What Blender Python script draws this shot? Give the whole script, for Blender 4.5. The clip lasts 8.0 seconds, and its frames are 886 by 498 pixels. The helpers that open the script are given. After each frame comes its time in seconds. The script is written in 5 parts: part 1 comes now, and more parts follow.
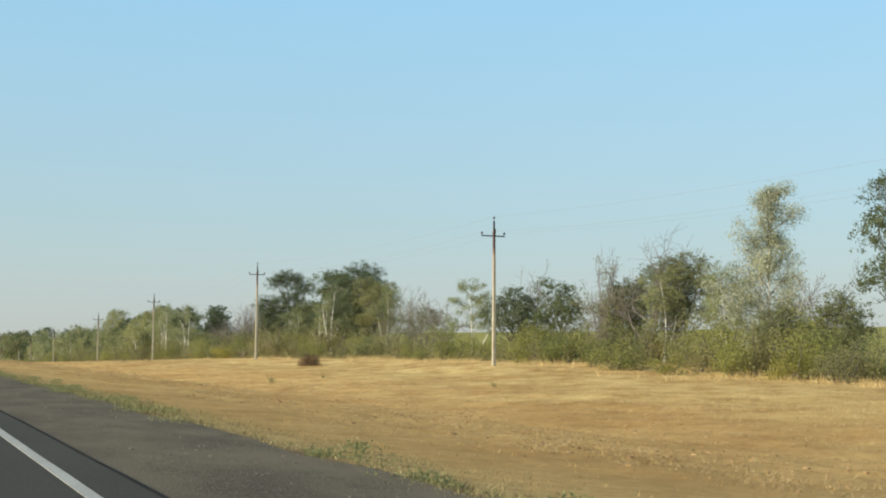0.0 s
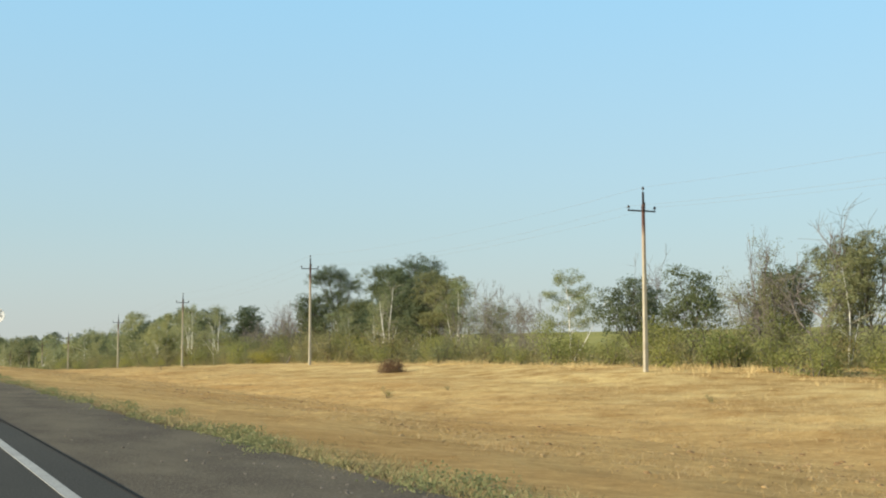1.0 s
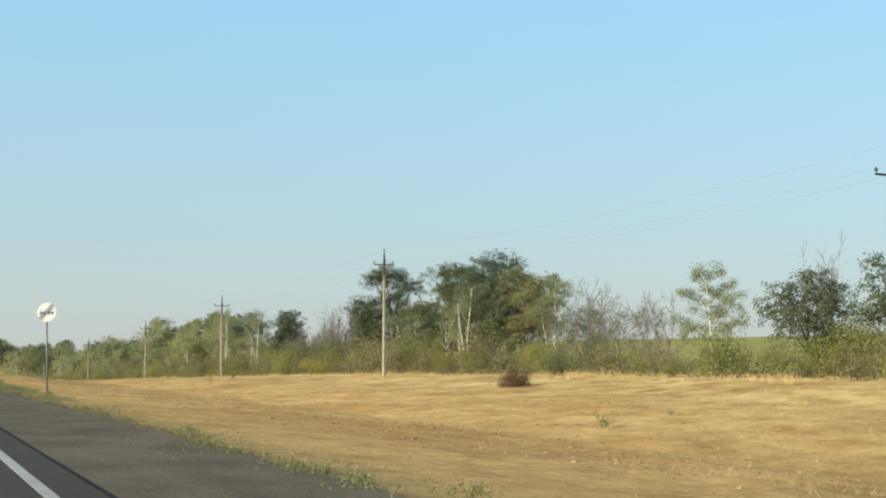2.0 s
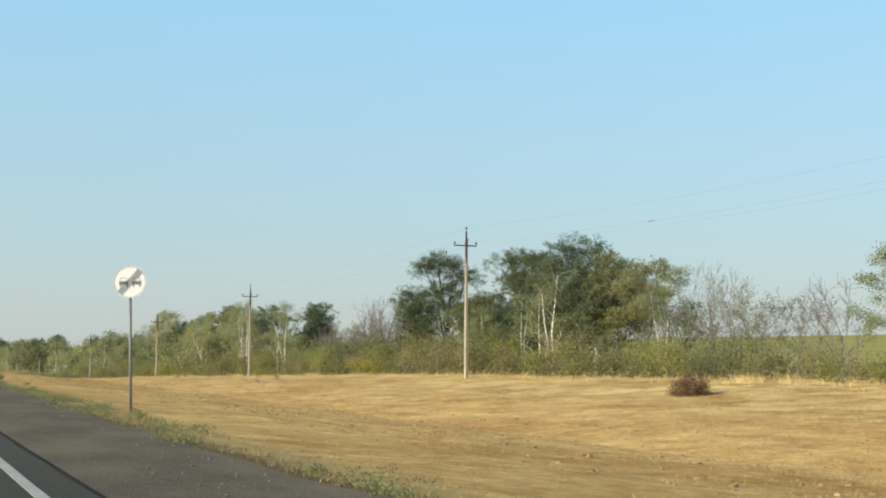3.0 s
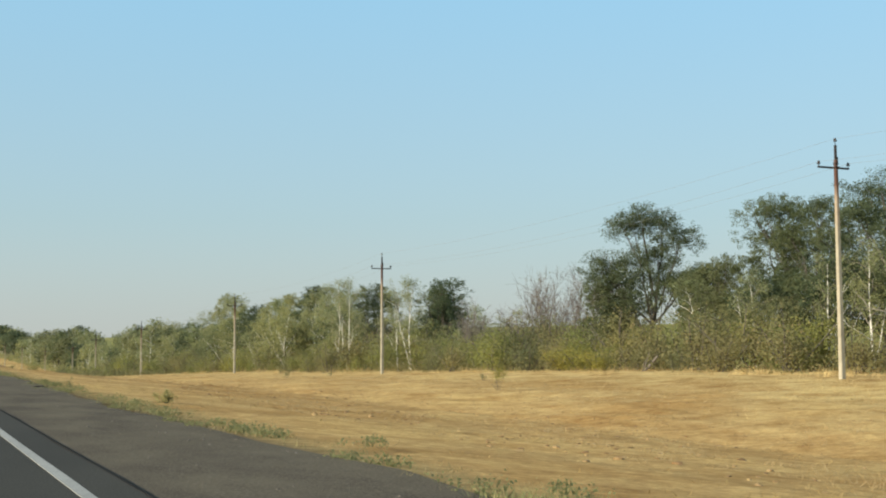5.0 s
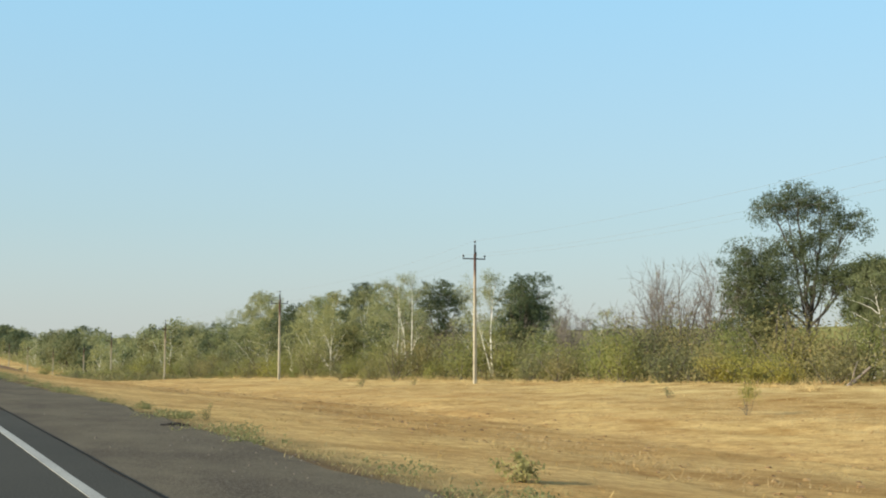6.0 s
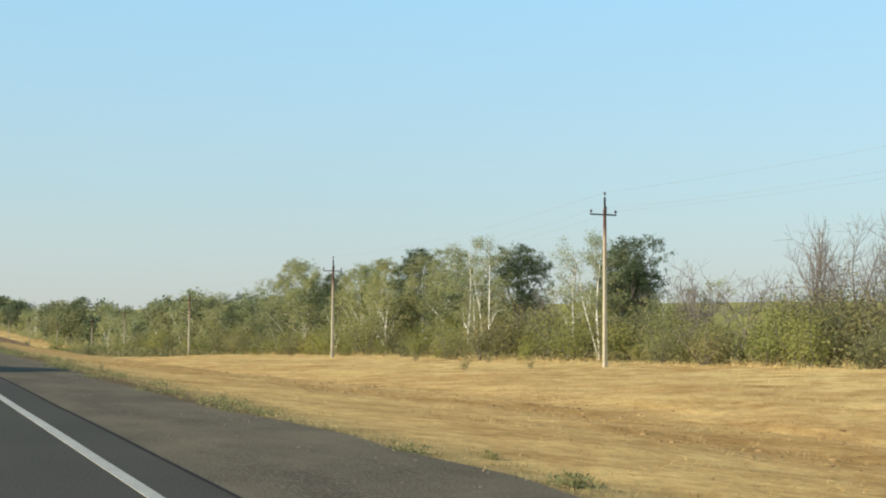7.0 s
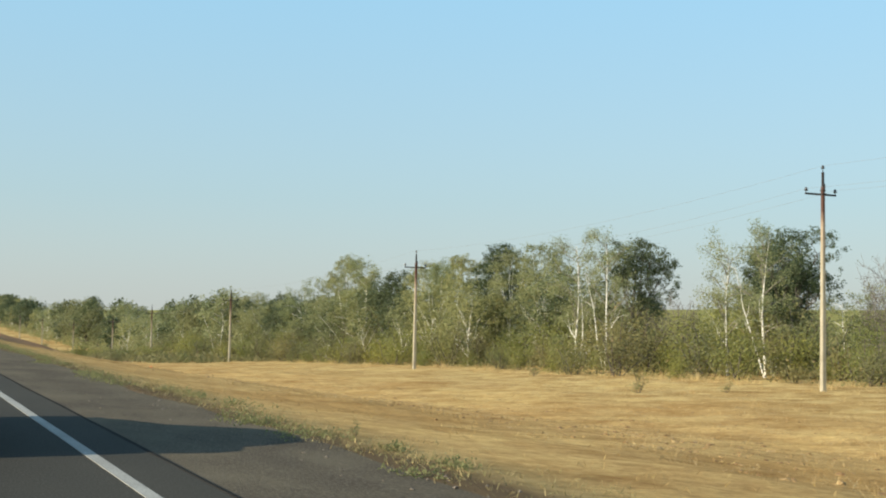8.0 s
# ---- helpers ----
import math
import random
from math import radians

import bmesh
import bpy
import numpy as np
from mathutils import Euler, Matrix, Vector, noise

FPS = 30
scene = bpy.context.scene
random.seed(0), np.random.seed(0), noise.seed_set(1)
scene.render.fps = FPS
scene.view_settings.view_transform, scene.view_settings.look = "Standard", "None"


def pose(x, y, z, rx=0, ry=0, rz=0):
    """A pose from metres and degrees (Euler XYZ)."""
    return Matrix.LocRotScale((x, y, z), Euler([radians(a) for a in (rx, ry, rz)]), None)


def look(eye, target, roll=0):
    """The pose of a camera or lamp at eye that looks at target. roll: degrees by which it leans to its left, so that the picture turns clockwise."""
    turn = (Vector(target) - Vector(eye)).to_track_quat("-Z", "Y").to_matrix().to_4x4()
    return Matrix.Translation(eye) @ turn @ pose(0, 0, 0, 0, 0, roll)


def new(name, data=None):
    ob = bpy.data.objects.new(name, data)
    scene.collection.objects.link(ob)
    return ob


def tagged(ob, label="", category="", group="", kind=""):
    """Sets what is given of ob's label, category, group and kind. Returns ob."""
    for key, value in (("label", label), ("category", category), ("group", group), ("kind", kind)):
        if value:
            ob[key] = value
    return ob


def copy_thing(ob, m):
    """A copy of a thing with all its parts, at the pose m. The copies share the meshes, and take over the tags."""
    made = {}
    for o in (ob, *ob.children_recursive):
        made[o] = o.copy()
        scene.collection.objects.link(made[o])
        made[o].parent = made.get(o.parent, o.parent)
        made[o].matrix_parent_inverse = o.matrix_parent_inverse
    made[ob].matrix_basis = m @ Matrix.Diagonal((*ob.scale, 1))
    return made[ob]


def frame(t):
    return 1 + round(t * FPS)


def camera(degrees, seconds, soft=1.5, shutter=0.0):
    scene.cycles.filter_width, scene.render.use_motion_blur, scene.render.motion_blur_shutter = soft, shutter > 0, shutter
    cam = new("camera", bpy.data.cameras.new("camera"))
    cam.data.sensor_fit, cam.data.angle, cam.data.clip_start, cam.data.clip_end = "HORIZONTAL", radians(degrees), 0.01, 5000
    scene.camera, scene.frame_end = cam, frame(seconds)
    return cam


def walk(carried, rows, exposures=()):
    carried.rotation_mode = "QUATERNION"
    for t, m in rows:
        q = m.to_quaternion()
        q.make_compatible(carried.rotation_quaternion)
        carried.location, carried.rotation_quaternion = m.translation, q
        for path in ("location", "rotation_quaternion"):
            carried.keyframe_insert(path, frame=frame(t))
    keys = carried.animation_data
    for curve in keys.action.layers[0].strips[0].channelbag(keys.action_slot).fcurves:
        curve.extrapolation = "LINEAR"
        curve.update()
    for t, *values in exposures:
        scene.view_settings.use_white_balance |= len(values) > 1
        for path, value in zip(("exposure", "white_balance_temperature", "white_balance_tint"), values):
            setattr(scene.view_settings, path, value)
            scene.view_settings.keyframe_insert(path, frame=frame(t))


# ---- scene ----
cam = camera(40.5, 8.0, soft=2.0)
PATH = [
    (0, (0.086, -0.927, 1.142), (0.94, 0.875, 1.301), 0.3),
    (0.5, (0.133, 7.531, 1.143), (0.9929, 9.33, 1.312), -0.3),
    (1, (0.203, 16.032, 1.153), (1.0529, 17.835, 1.315), -0.2),
    (1.5, (0.276, 24.593, 1.171), (1.117, 26.399, 1.343), -0.4),
    (1.7, (0.29, 28.025, 1.173), (1.126, 29.833, 1.351), -0.2),
    (2.8, (0.327, 46.948, 1.18), (1.176, 48.751, 1.343), -0.2),
    (3, (0.306, 50.405, 1.179), (1.162, 52.204, 1.351), 0.2),
    (3.5, (0.248, 59.095, 1.153), (1.101, 60.894, 1.34), 0.7),
    (4, (0.251, 67.79, 1.153), (1.099, 69.591, 1.34), 0.2),
    (4.5, (0.189, 76.481, 1.175), (1.038, 78.283, 1.353), -0.6),
    (4.7, (0.165, 79.926, 1.181), (1.008, 81.734, 1.340), -0.4),
    (5.8, (0.029, 98.722, 1.226), (0.878, 100.526, 1.376), -0.1),
    (6, (0.002, 102.12, 1.229), (0.846, 103.926, 1.387), 0.1),
    (6.5, (-0.115, 110.64, 1.241), (0.6975, 112.4624, 1.3781), 0.18),
    (7, (-0.19, 119.08, 1.256), (0.6652, 120.8843, 1.3697), 0.35),
    (7.5, (-0.165, 127.6, 1.257), (0.6847, 129.4066, 1.3760), 1.03),
    (8, (-0.18, 136.12, 1.263), (0.6672, 137.9277, 1.3834), 1.03),
]
EXPOSURE = [(t, 0.45 + s, 6950, 5.0) for t, s in ((0, -0.09), (0.5, -0.05), (1.5, -0.02), (3.0, -0.03), (3.5, -0.06), (4.0, -0.15), (4.5, -0.22), (4.7, -0.2), (5.8, 0.0), (6.5, -0.08), (7.0, 0.03), (7.5, 0.09), (8.0, -0.05))]
walk(cam, [(t, look(eye, target, roll)) for t, eye, target, roll in PATH], EXPOSURE)

# ---- light ----
SUN_EL, SUN_AZ = 21.3, 263.0
world = bpy.data.worlds.new("sky")
world.use_nodes = True
scene.world = world
wn = world.node_tree.nodes
sky = wn.new("ShaderNodeTexSky")
sky.sky_type = "NISHITA"
sky.sun_disc = False
sky.sun_elevation, sky.sun_rotation = radians(SUN_EL), radians(SUN_AZ)
sky.altitude, sky.air_density, sky.dust_density, sky.ozone_density = 800, 1.0, 3.2, 2.0
wn["Background"].inputs["Strength"].default_value = 0.15
# haze, greyer and thicker towards the horizon; deeper blue overhead
haze = wn.new("ShaderNodeMix")
haze.data_type = "RGBA"
way, height = wn.new("ShaderNodeTexCoord"), wn.new("ShaderNodeSeparateXYZ")
world.node_tree.links.new(way.outputs["Generated"], height.inputs[0])
veil, tint = wn.new("ShaderNodeValToRGB"), wn.new("ShaderNodeValToRGB")
for node, stops in ((veil, ((0.0, (0.9, 0.9, 0.9)), (0.14, (0.75, 0.75, 0.75)), (0.32, (0.7, 0.7, 0.7)), (0.75, (0.5, 0.5, 0.5)))),
                    (tint, ((0.0, (0.340, 0.366, 0.378)), (0.1, (0.272, 0.380, 0.448)), (0.32, (0.215, 0.445, 0.66)), (0.75, (0.085, 0.19, 0.34))))):
    while len(node.color_ramp.elements) < len(stops):
        node.color_ramp.elements.new(0.5)
    for e, (pos, c) in zip(node.color_ramp.elements, stops):
        e.position, e.color = pos, (*c, 1)
    world.node_tree.links.new(height.outputs["Z"], node.inputs["Fac"])
world.node_tree.links.new(veil.outputs["Color"], haze.inputs[0])
lift = wn.new("ShaderNodeVectorMath")
lift.operation = "SCALE"
lift.inputs["Scale"].default_value = 8.5
world.node_tree.links.new(tint.outputs["Color"], lift.inputs[0])
world.node_tree.links.new(lift.outputs[0], haze.inputs[7])
world.node_tree.links.new(sky.outputs["Color"], haze.inputs[6])
world.node_tree.links.new(haze.outputs[2], wn["Background"].inputs["Color"])

sun = new("sun", bpy.data.lights.new("sun", "SUN"))
sun.data.energy, sun.data.angle, sun.data.color = 5.0, radians(0.6), (1.0, 0.895, 0.755)
az, el = radians(SUN_AZ), radians(SUN_EL)
sun.matrix_world = look((200 * math.sin(az) * math.cos(el), 200 * math.cos(az) * math.cos(el), 200 * math.sin(el)), (0, 0, 0))


# ---- materials ----
def material(name, rough=0.8, metal=0.0):
    m = bpy.data.materials.new(name)
    m.use_nodes = True
    b = m.node_tree.nodes["Principled BSDF"]
    b.inputs["Roughness"].default_value, b.inputs["Metallic"].default_value = rough, metal
    return m, m.node_tree.nodes, m.node_tree.links, b


def ramp(nodes, stops):
    r = nodes.new("ShaderNodeValToRGB")
    while len(r.color_ramp.elements) < len(stops):
        r.color_ramp.elements.new(0.5)
    for e, (pos, c) in zip(r.color_ramp.elements, stops):
        e.position, e.color = pos, (*c, 1)
    return r


def coords(nodes, links, scale=(1, 1, 1)):
    tc, mp = nodes.new("ShaderNodeTexCoord"), nodes.new("ShaderNodeMapping")
    mp.inputs["Scale"].default_value = scale
    links.new(tc.outputs["Object"], mp.inputs["Vector"])
    return mp.outputs["Vector"]


def noise_node(nodes, links, vec, scale, detail=4, rough=0.6):
    n = nodes.new("ShaderNodeTexNoise")
    n.inputs["Scale"].default_value, n.inputs["Detail"].default_value, n.inputs["Roughness"].default_value = scale, detail, rough
    if vec is not None:
        links.new(vec, n.inputs["Vector"])
    return n


def mix(nodes, links, fac, a, b, mode="MIX"):
    x = nodes.new("ShaderNodeMix")
    x.data_type, x.blend_type = "RGBA", mode
    for sock, v in ((x.inputs[0], fac), (x.inputs[6], a), (x.inputs[7], b)):
        if isinstance(v, (int, float)):
            sock.default_value = v
        elif isinstance(v, tuple):
            sock.default_value = (*v, 1)
        else:
            links.new(v, sock)
    return x.outputs[2]


def bump(nodes, links, b, height, strength, distance):
    n = nodes.new("ShaderNodeBump")
    n.inputs["Strength"].default_value, n.inputs["Distance"].default_value = strength, distance
    links.new(height, n.inputs["Height"])
    links.new(n.outputs["Normal"], b.inputs["Normal"])


def speckled(name, c1, c2, c3, big, fine, rough=0.85, strength=0.5, distance=0.01, metal=0.0, stretch=(1, 1, 1)):
    """Two scales of variation: stains between c1 and c2, and grain towards c3."""
    m, n, l, b = material(name, rough, metal)
    v = coords(n, l, stretch)
    a, g = noise_node(n, l, v, big), noise_node(n, l, v, fine, 3, 0.7)
    stain = ramp(n, [(0.36, c1), (0.64, c2)])
    grain = ramp(n, [(0.45, (0, 0, 0)), (0.72, (1, 1, 1))])
    l.new(a.outputs["Fac"], stain.inputs["Fac"])
    l.new(g.outputs["Fac"], grain.inputs["Fac"])
    l.new(mix(n, l, grain.outputs["Color"], stain.outputs["Color"], c3), b.inputs["Base Color"])
    bump(n, l, b, g.outputs["Fac"], strength, distance)
    return m


def foliage(name, dark, pale, dry, through_light=0.5):
    """Leaves: each its own tone, the whole plant shifted a little, some withered."""
    m, n, l, b = material(name, 0.55)
    geo, info = n.new("ShaderNodeNewGeometry"), n.new("ShaderNodeObjectInfo")
    middle = tuple(0.5 * (p + q) for p, q in zip(dark, pale))
    tone = ramp(n, [(0.0, middle), (0.7, pale), (0.93, pale), (1.0, dry)])
    l.new(geo.outputs["Random Per Island"], tone.inputs["Fac"])
    shift = ramp(n, [(0.0, (0.82, 0.88, 0.86)), (0.5, (1.0, 1.0, 1.0)), (1.0, (1.16, 1.12, 0.98))])
    l.new(info.outputs["Random"], shift.inputs["Fac"])
    col = mix(n, l, 1.0, tone.outputs["Color"], shift.outputs["Color"], "MULTIPLY")
    l.new(col, b.inputs["Base Color"])
    b.inputs["Specular IOR Level"].default_value = 0.25
    t, s = n.new("ShaderNodeBsdfTranslucent"), n.new("ShaderNodeMixShader")
    l.new(col, t.inputs["Color"])
    s.inputs[0].default_value = through_light
    l.new(b.outputs[0], s.inputs[1])
    l.new(t.outputs[0], s.inputs[2])
    l.new(s.outputs[0], n["Material Output"].inputs["Surface"])
    return m


def ground_material():
    """Bare clods near the ditch, pale straw towards the trees, a green-tinged verge, and a green crop beyond the belt."""
    m, n, l, b = material("dry_field", 0.95)
    v = coords(n, l)
    a = noise_node(n, l, v, 0.11, 4)
    c = noise_node(n, l, coords(n, l, (1.0, 0.85, 1.0)), 0.55, 6, 0.7)
    clod = noise_node(n, l, v, 2.4, 7, 0.78)
    g = noise_node(n, l, v, 11.0, 4, 0.75)
    sep = n.new("ShaderNodeSeparateXYZ")
    l.new(v, sep.inputs[0])

    def band(lo, hi, jitter, axis="X", wander=a):
        """0 below lo, 1 above hi along that axis, with a wandering edge."""
        shift, r = n.new("ShaderNodeMath"), n.new("ShaderNodeMapRange")
        shift.operation = "MULTIPLY_ADD"
        l.new(wander.outputs["Fac"], shift.inputs[0])
        shift.inputs[1].default_value = jitter
        l.new(sep.outputs[axis], shift.inputs[2])
        l.new(shift.outputs[0], r.inputs["Value"])
        r.inputs["From Min"].default_value, r.inputs["From Max"].default_value = lo + jitter / 2, hi + jitter / 2
        return r.outputs[0]

    earth = ramp(n, [(0.30, (0.247, 0.139, 0.055)), (0.42, (0.437, 0.263, 0.104)), (0.55, (0.586, 0.379, 0.152)), (0.70, (0.742, 0.531, 0.233))])
    l.new(clod.outputs["Fac"], earth.inputs["Fac"])
    straw = ramp(n, [(0.32, (0.371, 0.234, 0.087)), (0.48, (0.488, 0.339, 0.144)), (0.64, (0.592, 0.450, 0.211))])
    l.new(c.outputs["Fac"], straw.inputs["Fac"])
    near = mix(n, l, 0.25, earth.outputs["Color"], straw.outputs["Color"])
    col = mix(n, l, band(18, 34, 18), near, straw.outputs["Color"])
    # matted grass and bare spots, a pace or two across
    spot = ramp(n, [(0.34, (0.70, 0.62, 0.55)), (0.47, (1.0, 1.0, 1.0)), (0.66, (1.20, 1.20, 1.16))])
    l.new(c.outputs["Fac"], spot.inputs["Fac"])
    col = mix(n, l, 0.6, col, spot.outputs["Color"], "MULTIPLY")
    patch = ramp(n, [(0.37, (0.84, 0.77, 0.70)), (0.5, (1.0, 1.0, 1.0)), (0.62, (1.12, 1.12, 1.08))])
    l.new(a.outputs["Fac"], patch.inputs["Fac"])
    col = mix(n, l, 0.9, col, patch.outputs["Color"], "MULTIPLY")
    grit = ramp(n, [(0.3, (0.66, 0.62, 0.56)), (0.55, (1.0, 1.0, 1.0)), (0.75, (1.15, 1.12, 1.0))])
    l.new(g.outputs["Fac"], grit.inputs["Fac"])
    col = mix(n, l, 0.7, col, grit.outputs["Color"], "MULTIPLY")
    # blends to a darker brown towards the near end, by Y alone
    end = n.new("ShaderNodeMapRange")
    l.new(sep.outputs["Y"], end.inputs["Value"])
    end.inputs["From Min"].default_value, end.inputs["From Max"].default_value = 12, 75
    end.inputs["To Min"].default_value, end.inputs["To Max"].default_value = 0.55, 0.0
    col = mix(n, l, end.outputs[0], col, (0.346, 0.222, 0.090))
    verge = ramp(n, [(0.4, (0.275, 0.196, 0.084)), (0.62, (0.418, 0.299, 0.135))])
    l.new(clod.outputs["Fac"], verge.inputs["Fac"])
    col = mix(n, l, band(4.9, 6.0, 2.0, "X", c), verge.outputs["Color"], col)
    # spilled grit at the broken edge of the shoulder
    col = mix(n, l, band(4.45, 5.0, 0.8, "X", c), (0.135, 0.095, 0.055), col)
    # reddish bare soil on the side of the ramp
    soil = mix(n, l, band(300, 312, 10, "Y"), (0.40, 0.225, 0.115), col)
    col = mix(n, l, band(274, 284, 10, "Y"), col, soil)
    crop = ramp(n, [(0.35, (0.231, 0.223, 0.073)), (0.65, (0.326, 0.302, 0.105))])
    l.new(a.outputs["Fac"], crop.inputs["Fac"])
    col = mix(n, l, band(52, 62, 0), col, crop.outputs["Color"])
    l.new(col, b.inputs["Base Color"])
    bump(n, l, b, clod.outputs["Fac"], 0.6, 0.08)
    return m


def blade_material(name, stops):
    """Grass: each blade its own tone, and tufts that are darker or paler than their neighbours."""
    m, n, l, b = material(name, 0.7)
    geo = n.new("ShaderNodeNewGeometry")
    tone = ramp(n, stops)
    l.new(geo.outputs["Random Per Island"], tone.inputs["Fac"])
    tuft = noise_node(n, l, coords(n, l), 1.1, 3, 0.7)
    shift = ramp(n, [(0.36, (0.66, 0.60, 0.52)), (0.5, (1.0, 1.0, 1.0)), (0.66, (1.16, 1.16, 1.10))])
    l.new(tuft.outputs["Fac"], shift.inputs["Fac"])
    l.new(mix(n, l, 1.0, tone.outputs["Color"], shift.outputs["Color"], "MULTIPLY"), b.inputs["Base Color"])
    b.inputs["Specular IOR Level"].default_value = 0.25
    return m


def bark_birch():
    m, n, l, b = material("birch_bark", 0.8)
    v = coords(n, l, (1, 1, 3.5))
    a = noise_node(n, l, v, 2.6, 4)
    r = ramp(n, [(0.28, (0.14, 0.13, 0.11)), (0.36, (0.66, 0.64, 0.58)), (0.7, (0.84, 0.82, 0.76))])
    l.new(a.outputs["Fac"], r.inputs["Fac"])
    l.new(r.outputs["Color"], b.inputs["Base Color"])
    bump(n, l, b, a.outputs["Fac"], 0.5, 0.01)
    return m


def concrete_pole():
    """Pale concrete, stained by rust that has run from the steel at its head."""
    m, n, l, b = material("pole_concrete", 0.85)
    v = coords(n, l)
    a, g = noise_node(n, l, v, 1.2), noise_node(n, l, v, 30, 4)
    base = ramp(n, [(0.35, (0.31, 0.275, 0.20)), (0.65, (0.42, 0.38, 0.285))])
    l.new(a.outputs["Fac"], base.inputs["Fac"])
    sep = n.new("ShaderNodeSeparateXYZ")
    l.new(v, sep.inputs[0])
    jag = n.new("ShaderNodeMath")
    jag.operation = "MULTIPLY_ADD"
    streak = noise_node(n, l, coords(n, l, (9, 9, 0.6)), 2.0, 3)
    l.new(streak.outputs["Fac"], jag.inputs[0])
    jag.inputs[1].default_value = 1.6
    l.new(sep.outputs["Z"], jag.inputs[2])
    col = base.outputs["Color"]
    # a long pale wash below, dense rust at the head
    for low, high, rust, most in ((6.0, 8.2, (0.30, 0.185, 0.125), 0.6), (7.75, 8.6, (0.095, 0.045, 0.032), 1.0)):
        run = n.new("ShaderNodeMapRange")
        l.new(jag.outputs[0], run.inputs["Value"])
        run.inputs["From Min"].default_value, run.inputs["From Max"].default_value, run.inputs["To Max"].default_value = low, high, most
        col = mix(n, l, run.outputs[0], col, rust)
    l.new(col, b.inputs["Base Color"])
    bump(n, l, b, g.outputs["Fac"], 0.35, 0.006)
    return m


M_FIELD = ground_material()
M_ASPHALT = speckled("asphalt", (0.035, 0.033, 0.027), (0.049, 0.046, 0.037), (0.082, 0.077, 0.062), 0.5, 60, 0.95, 0.35, 0.008, stretch=(1, 0.35, 1))
M_SHOULDER = speckled("shoulder_gravel", (0.070, 0.055, 0.039), (0.133, 0.109, 0.072), (0.186, 0.158, 0.112), 0.8, 45, 0.95, 0.6, 0.015, stretch=(1, 0.5, 1))
M_PAINT = speckled("road_paint", (0.32, 0.31, 0.275), (0.40, 0.39, 0.345), (0.20, 0.195, 0.17), 1.5, 40, 0.75, 0.2, 0.003)
M_TAR = speckled("seam_tar", (0.024, 0.022, 0.02), (0.034, 0.031, 0.027), (0.05, 0.046, 0.04), 1.2, 30, 0.95, 0.4, 0.006)
M_STONE = speckled("loose_stone", (0.09, 0.072, 0.054), (0.15, 0.125, 0.098), (0.20, 0.17, 0.135), 3.0, 40)
for m, gloss in ((M_ASPHALT, 0.15), (M_SHOULDER, 0.1), (M_TAR, 0.03), (M_FIELD, 0.02)):
    m.node_tree.nodes["Principled BSDF"].inputs["Specular IOR Level"].default_value = gloss
M_CONCRETE = concrete_pole()
M_STEEL = speckled("weathered_steel", (0.012, 0.011, 0.011), (0.024, 0.019, 0.017), (0.045, 0.028, 0.022), 3.0, 50, 0.7)
M_GLASSWARE = material("insulator_glaze", 0.25)[0]
M_GLASSWARE.node_tree.nodes["Principled BSDF"].inputs["Base Color"].default_value = (0.035, 0.03, 0.03, 1)
M_WIRE = speckled("wire_metal", (0.17, 0.17, 0.175), (0.22, 0.22, 0.225), (0.26, 0.26, 0.26), 1.0, 20, 0.5, 0.1, 0.001)
M_GALV = speckled("galvanised_post", (0.12, 0.125, 0.118), (0.18, 0.185, 0.175), (0.24, 0.24, 0.23), 4.0, 70, 0.6, 0.15, 0.003, 0.2)
M_WHITE = speckled("sign_white", (0.89, 0.88, 0.82), (0.92, 0.91, 0.85), (0.87, 0.86, 0.80), 5.0, 60, 0.4, 0.05, 0.001)
M_BLACK = speckled("sign_black", (0.03, 0.035, 0.035), (0.05, 0.055, 0.055), (0.07, 0.07, 0.07), 8.0, 60, 0.5, 0.05, 0.001)
M_GREY = speckled("sign_grey", (0.15, 0.155, 0.14), (0.20, 0.205, 0.19), (0.24, 0.24, 0.22), 8.0, 60, 0.5, 0.05, 0.001)
M_BIRCH = bark_birch()
M_BARK = speckled("grey_bark", (0.07, 0.06, 0.05), (0.13, 0.115, 0.095), (0.19, 0.17, 0.145), 1.5, 14, 0.95, 0.8, 0.03, stretch=(1, 1, 0.3))
M_DEADWOOD = speckled("dead_wood", (0.11, 0.095, 0.085), (0.19, 0.165, 0.145), (0.26, 0.23, 0.20), 1.5, 14, 0.95, 0.8, 0.02, stretch=(1, 1, 0.3))
M_TWIG = speckled("twig_bark", (0.17, 0.15, 0.12), (0.26, 0.235, 0.19), (0.34, 0.31, 0.26), 1.5, 14, 0.95, 0.8, 0.02)
M_ELM = foliage("elm_leaves", (0.080, 0.105, 0.055), (0.134, 0.162, 0.085), (0.190, 0.197, 0.106))
M_OLIVE = foliage("olive_leaves", (0.160, 0.170, 0.080), (0.234, 0.239, 0.116), (0.303, 0.255, 0.127))
M_BIRCHLEAF = foliage("birch_leaves", (0.228, 0.247, 0.113), (0.334, 0.350, 0.172), (0.399, 0.377, 0.193))
M_GROVE = foliage("grove_leaves", (0.232, 0.248, 0.123), (0.330, 0.340, 0.171), (0.412, 0.364, 0.187))
M_POPLAR = foliage("poplar_leaves", (0.319, 0.337, 0.226), (0.484, 0.498, 0.358), (0.577, 0.546, 0.407))
M_SHRUB = foliage("shrub_leaves", (0.199, 0.216, 0.072), (0.294, 0.304, 0.100), (0.370, 0.322, 0.125))
M_SHRUB_DRY = foliage("withered_shrub_leaves", (0.190, 0.180, 0.081), (0.284, 0.262, 0.122), (0.360, 0.266, 0.139))
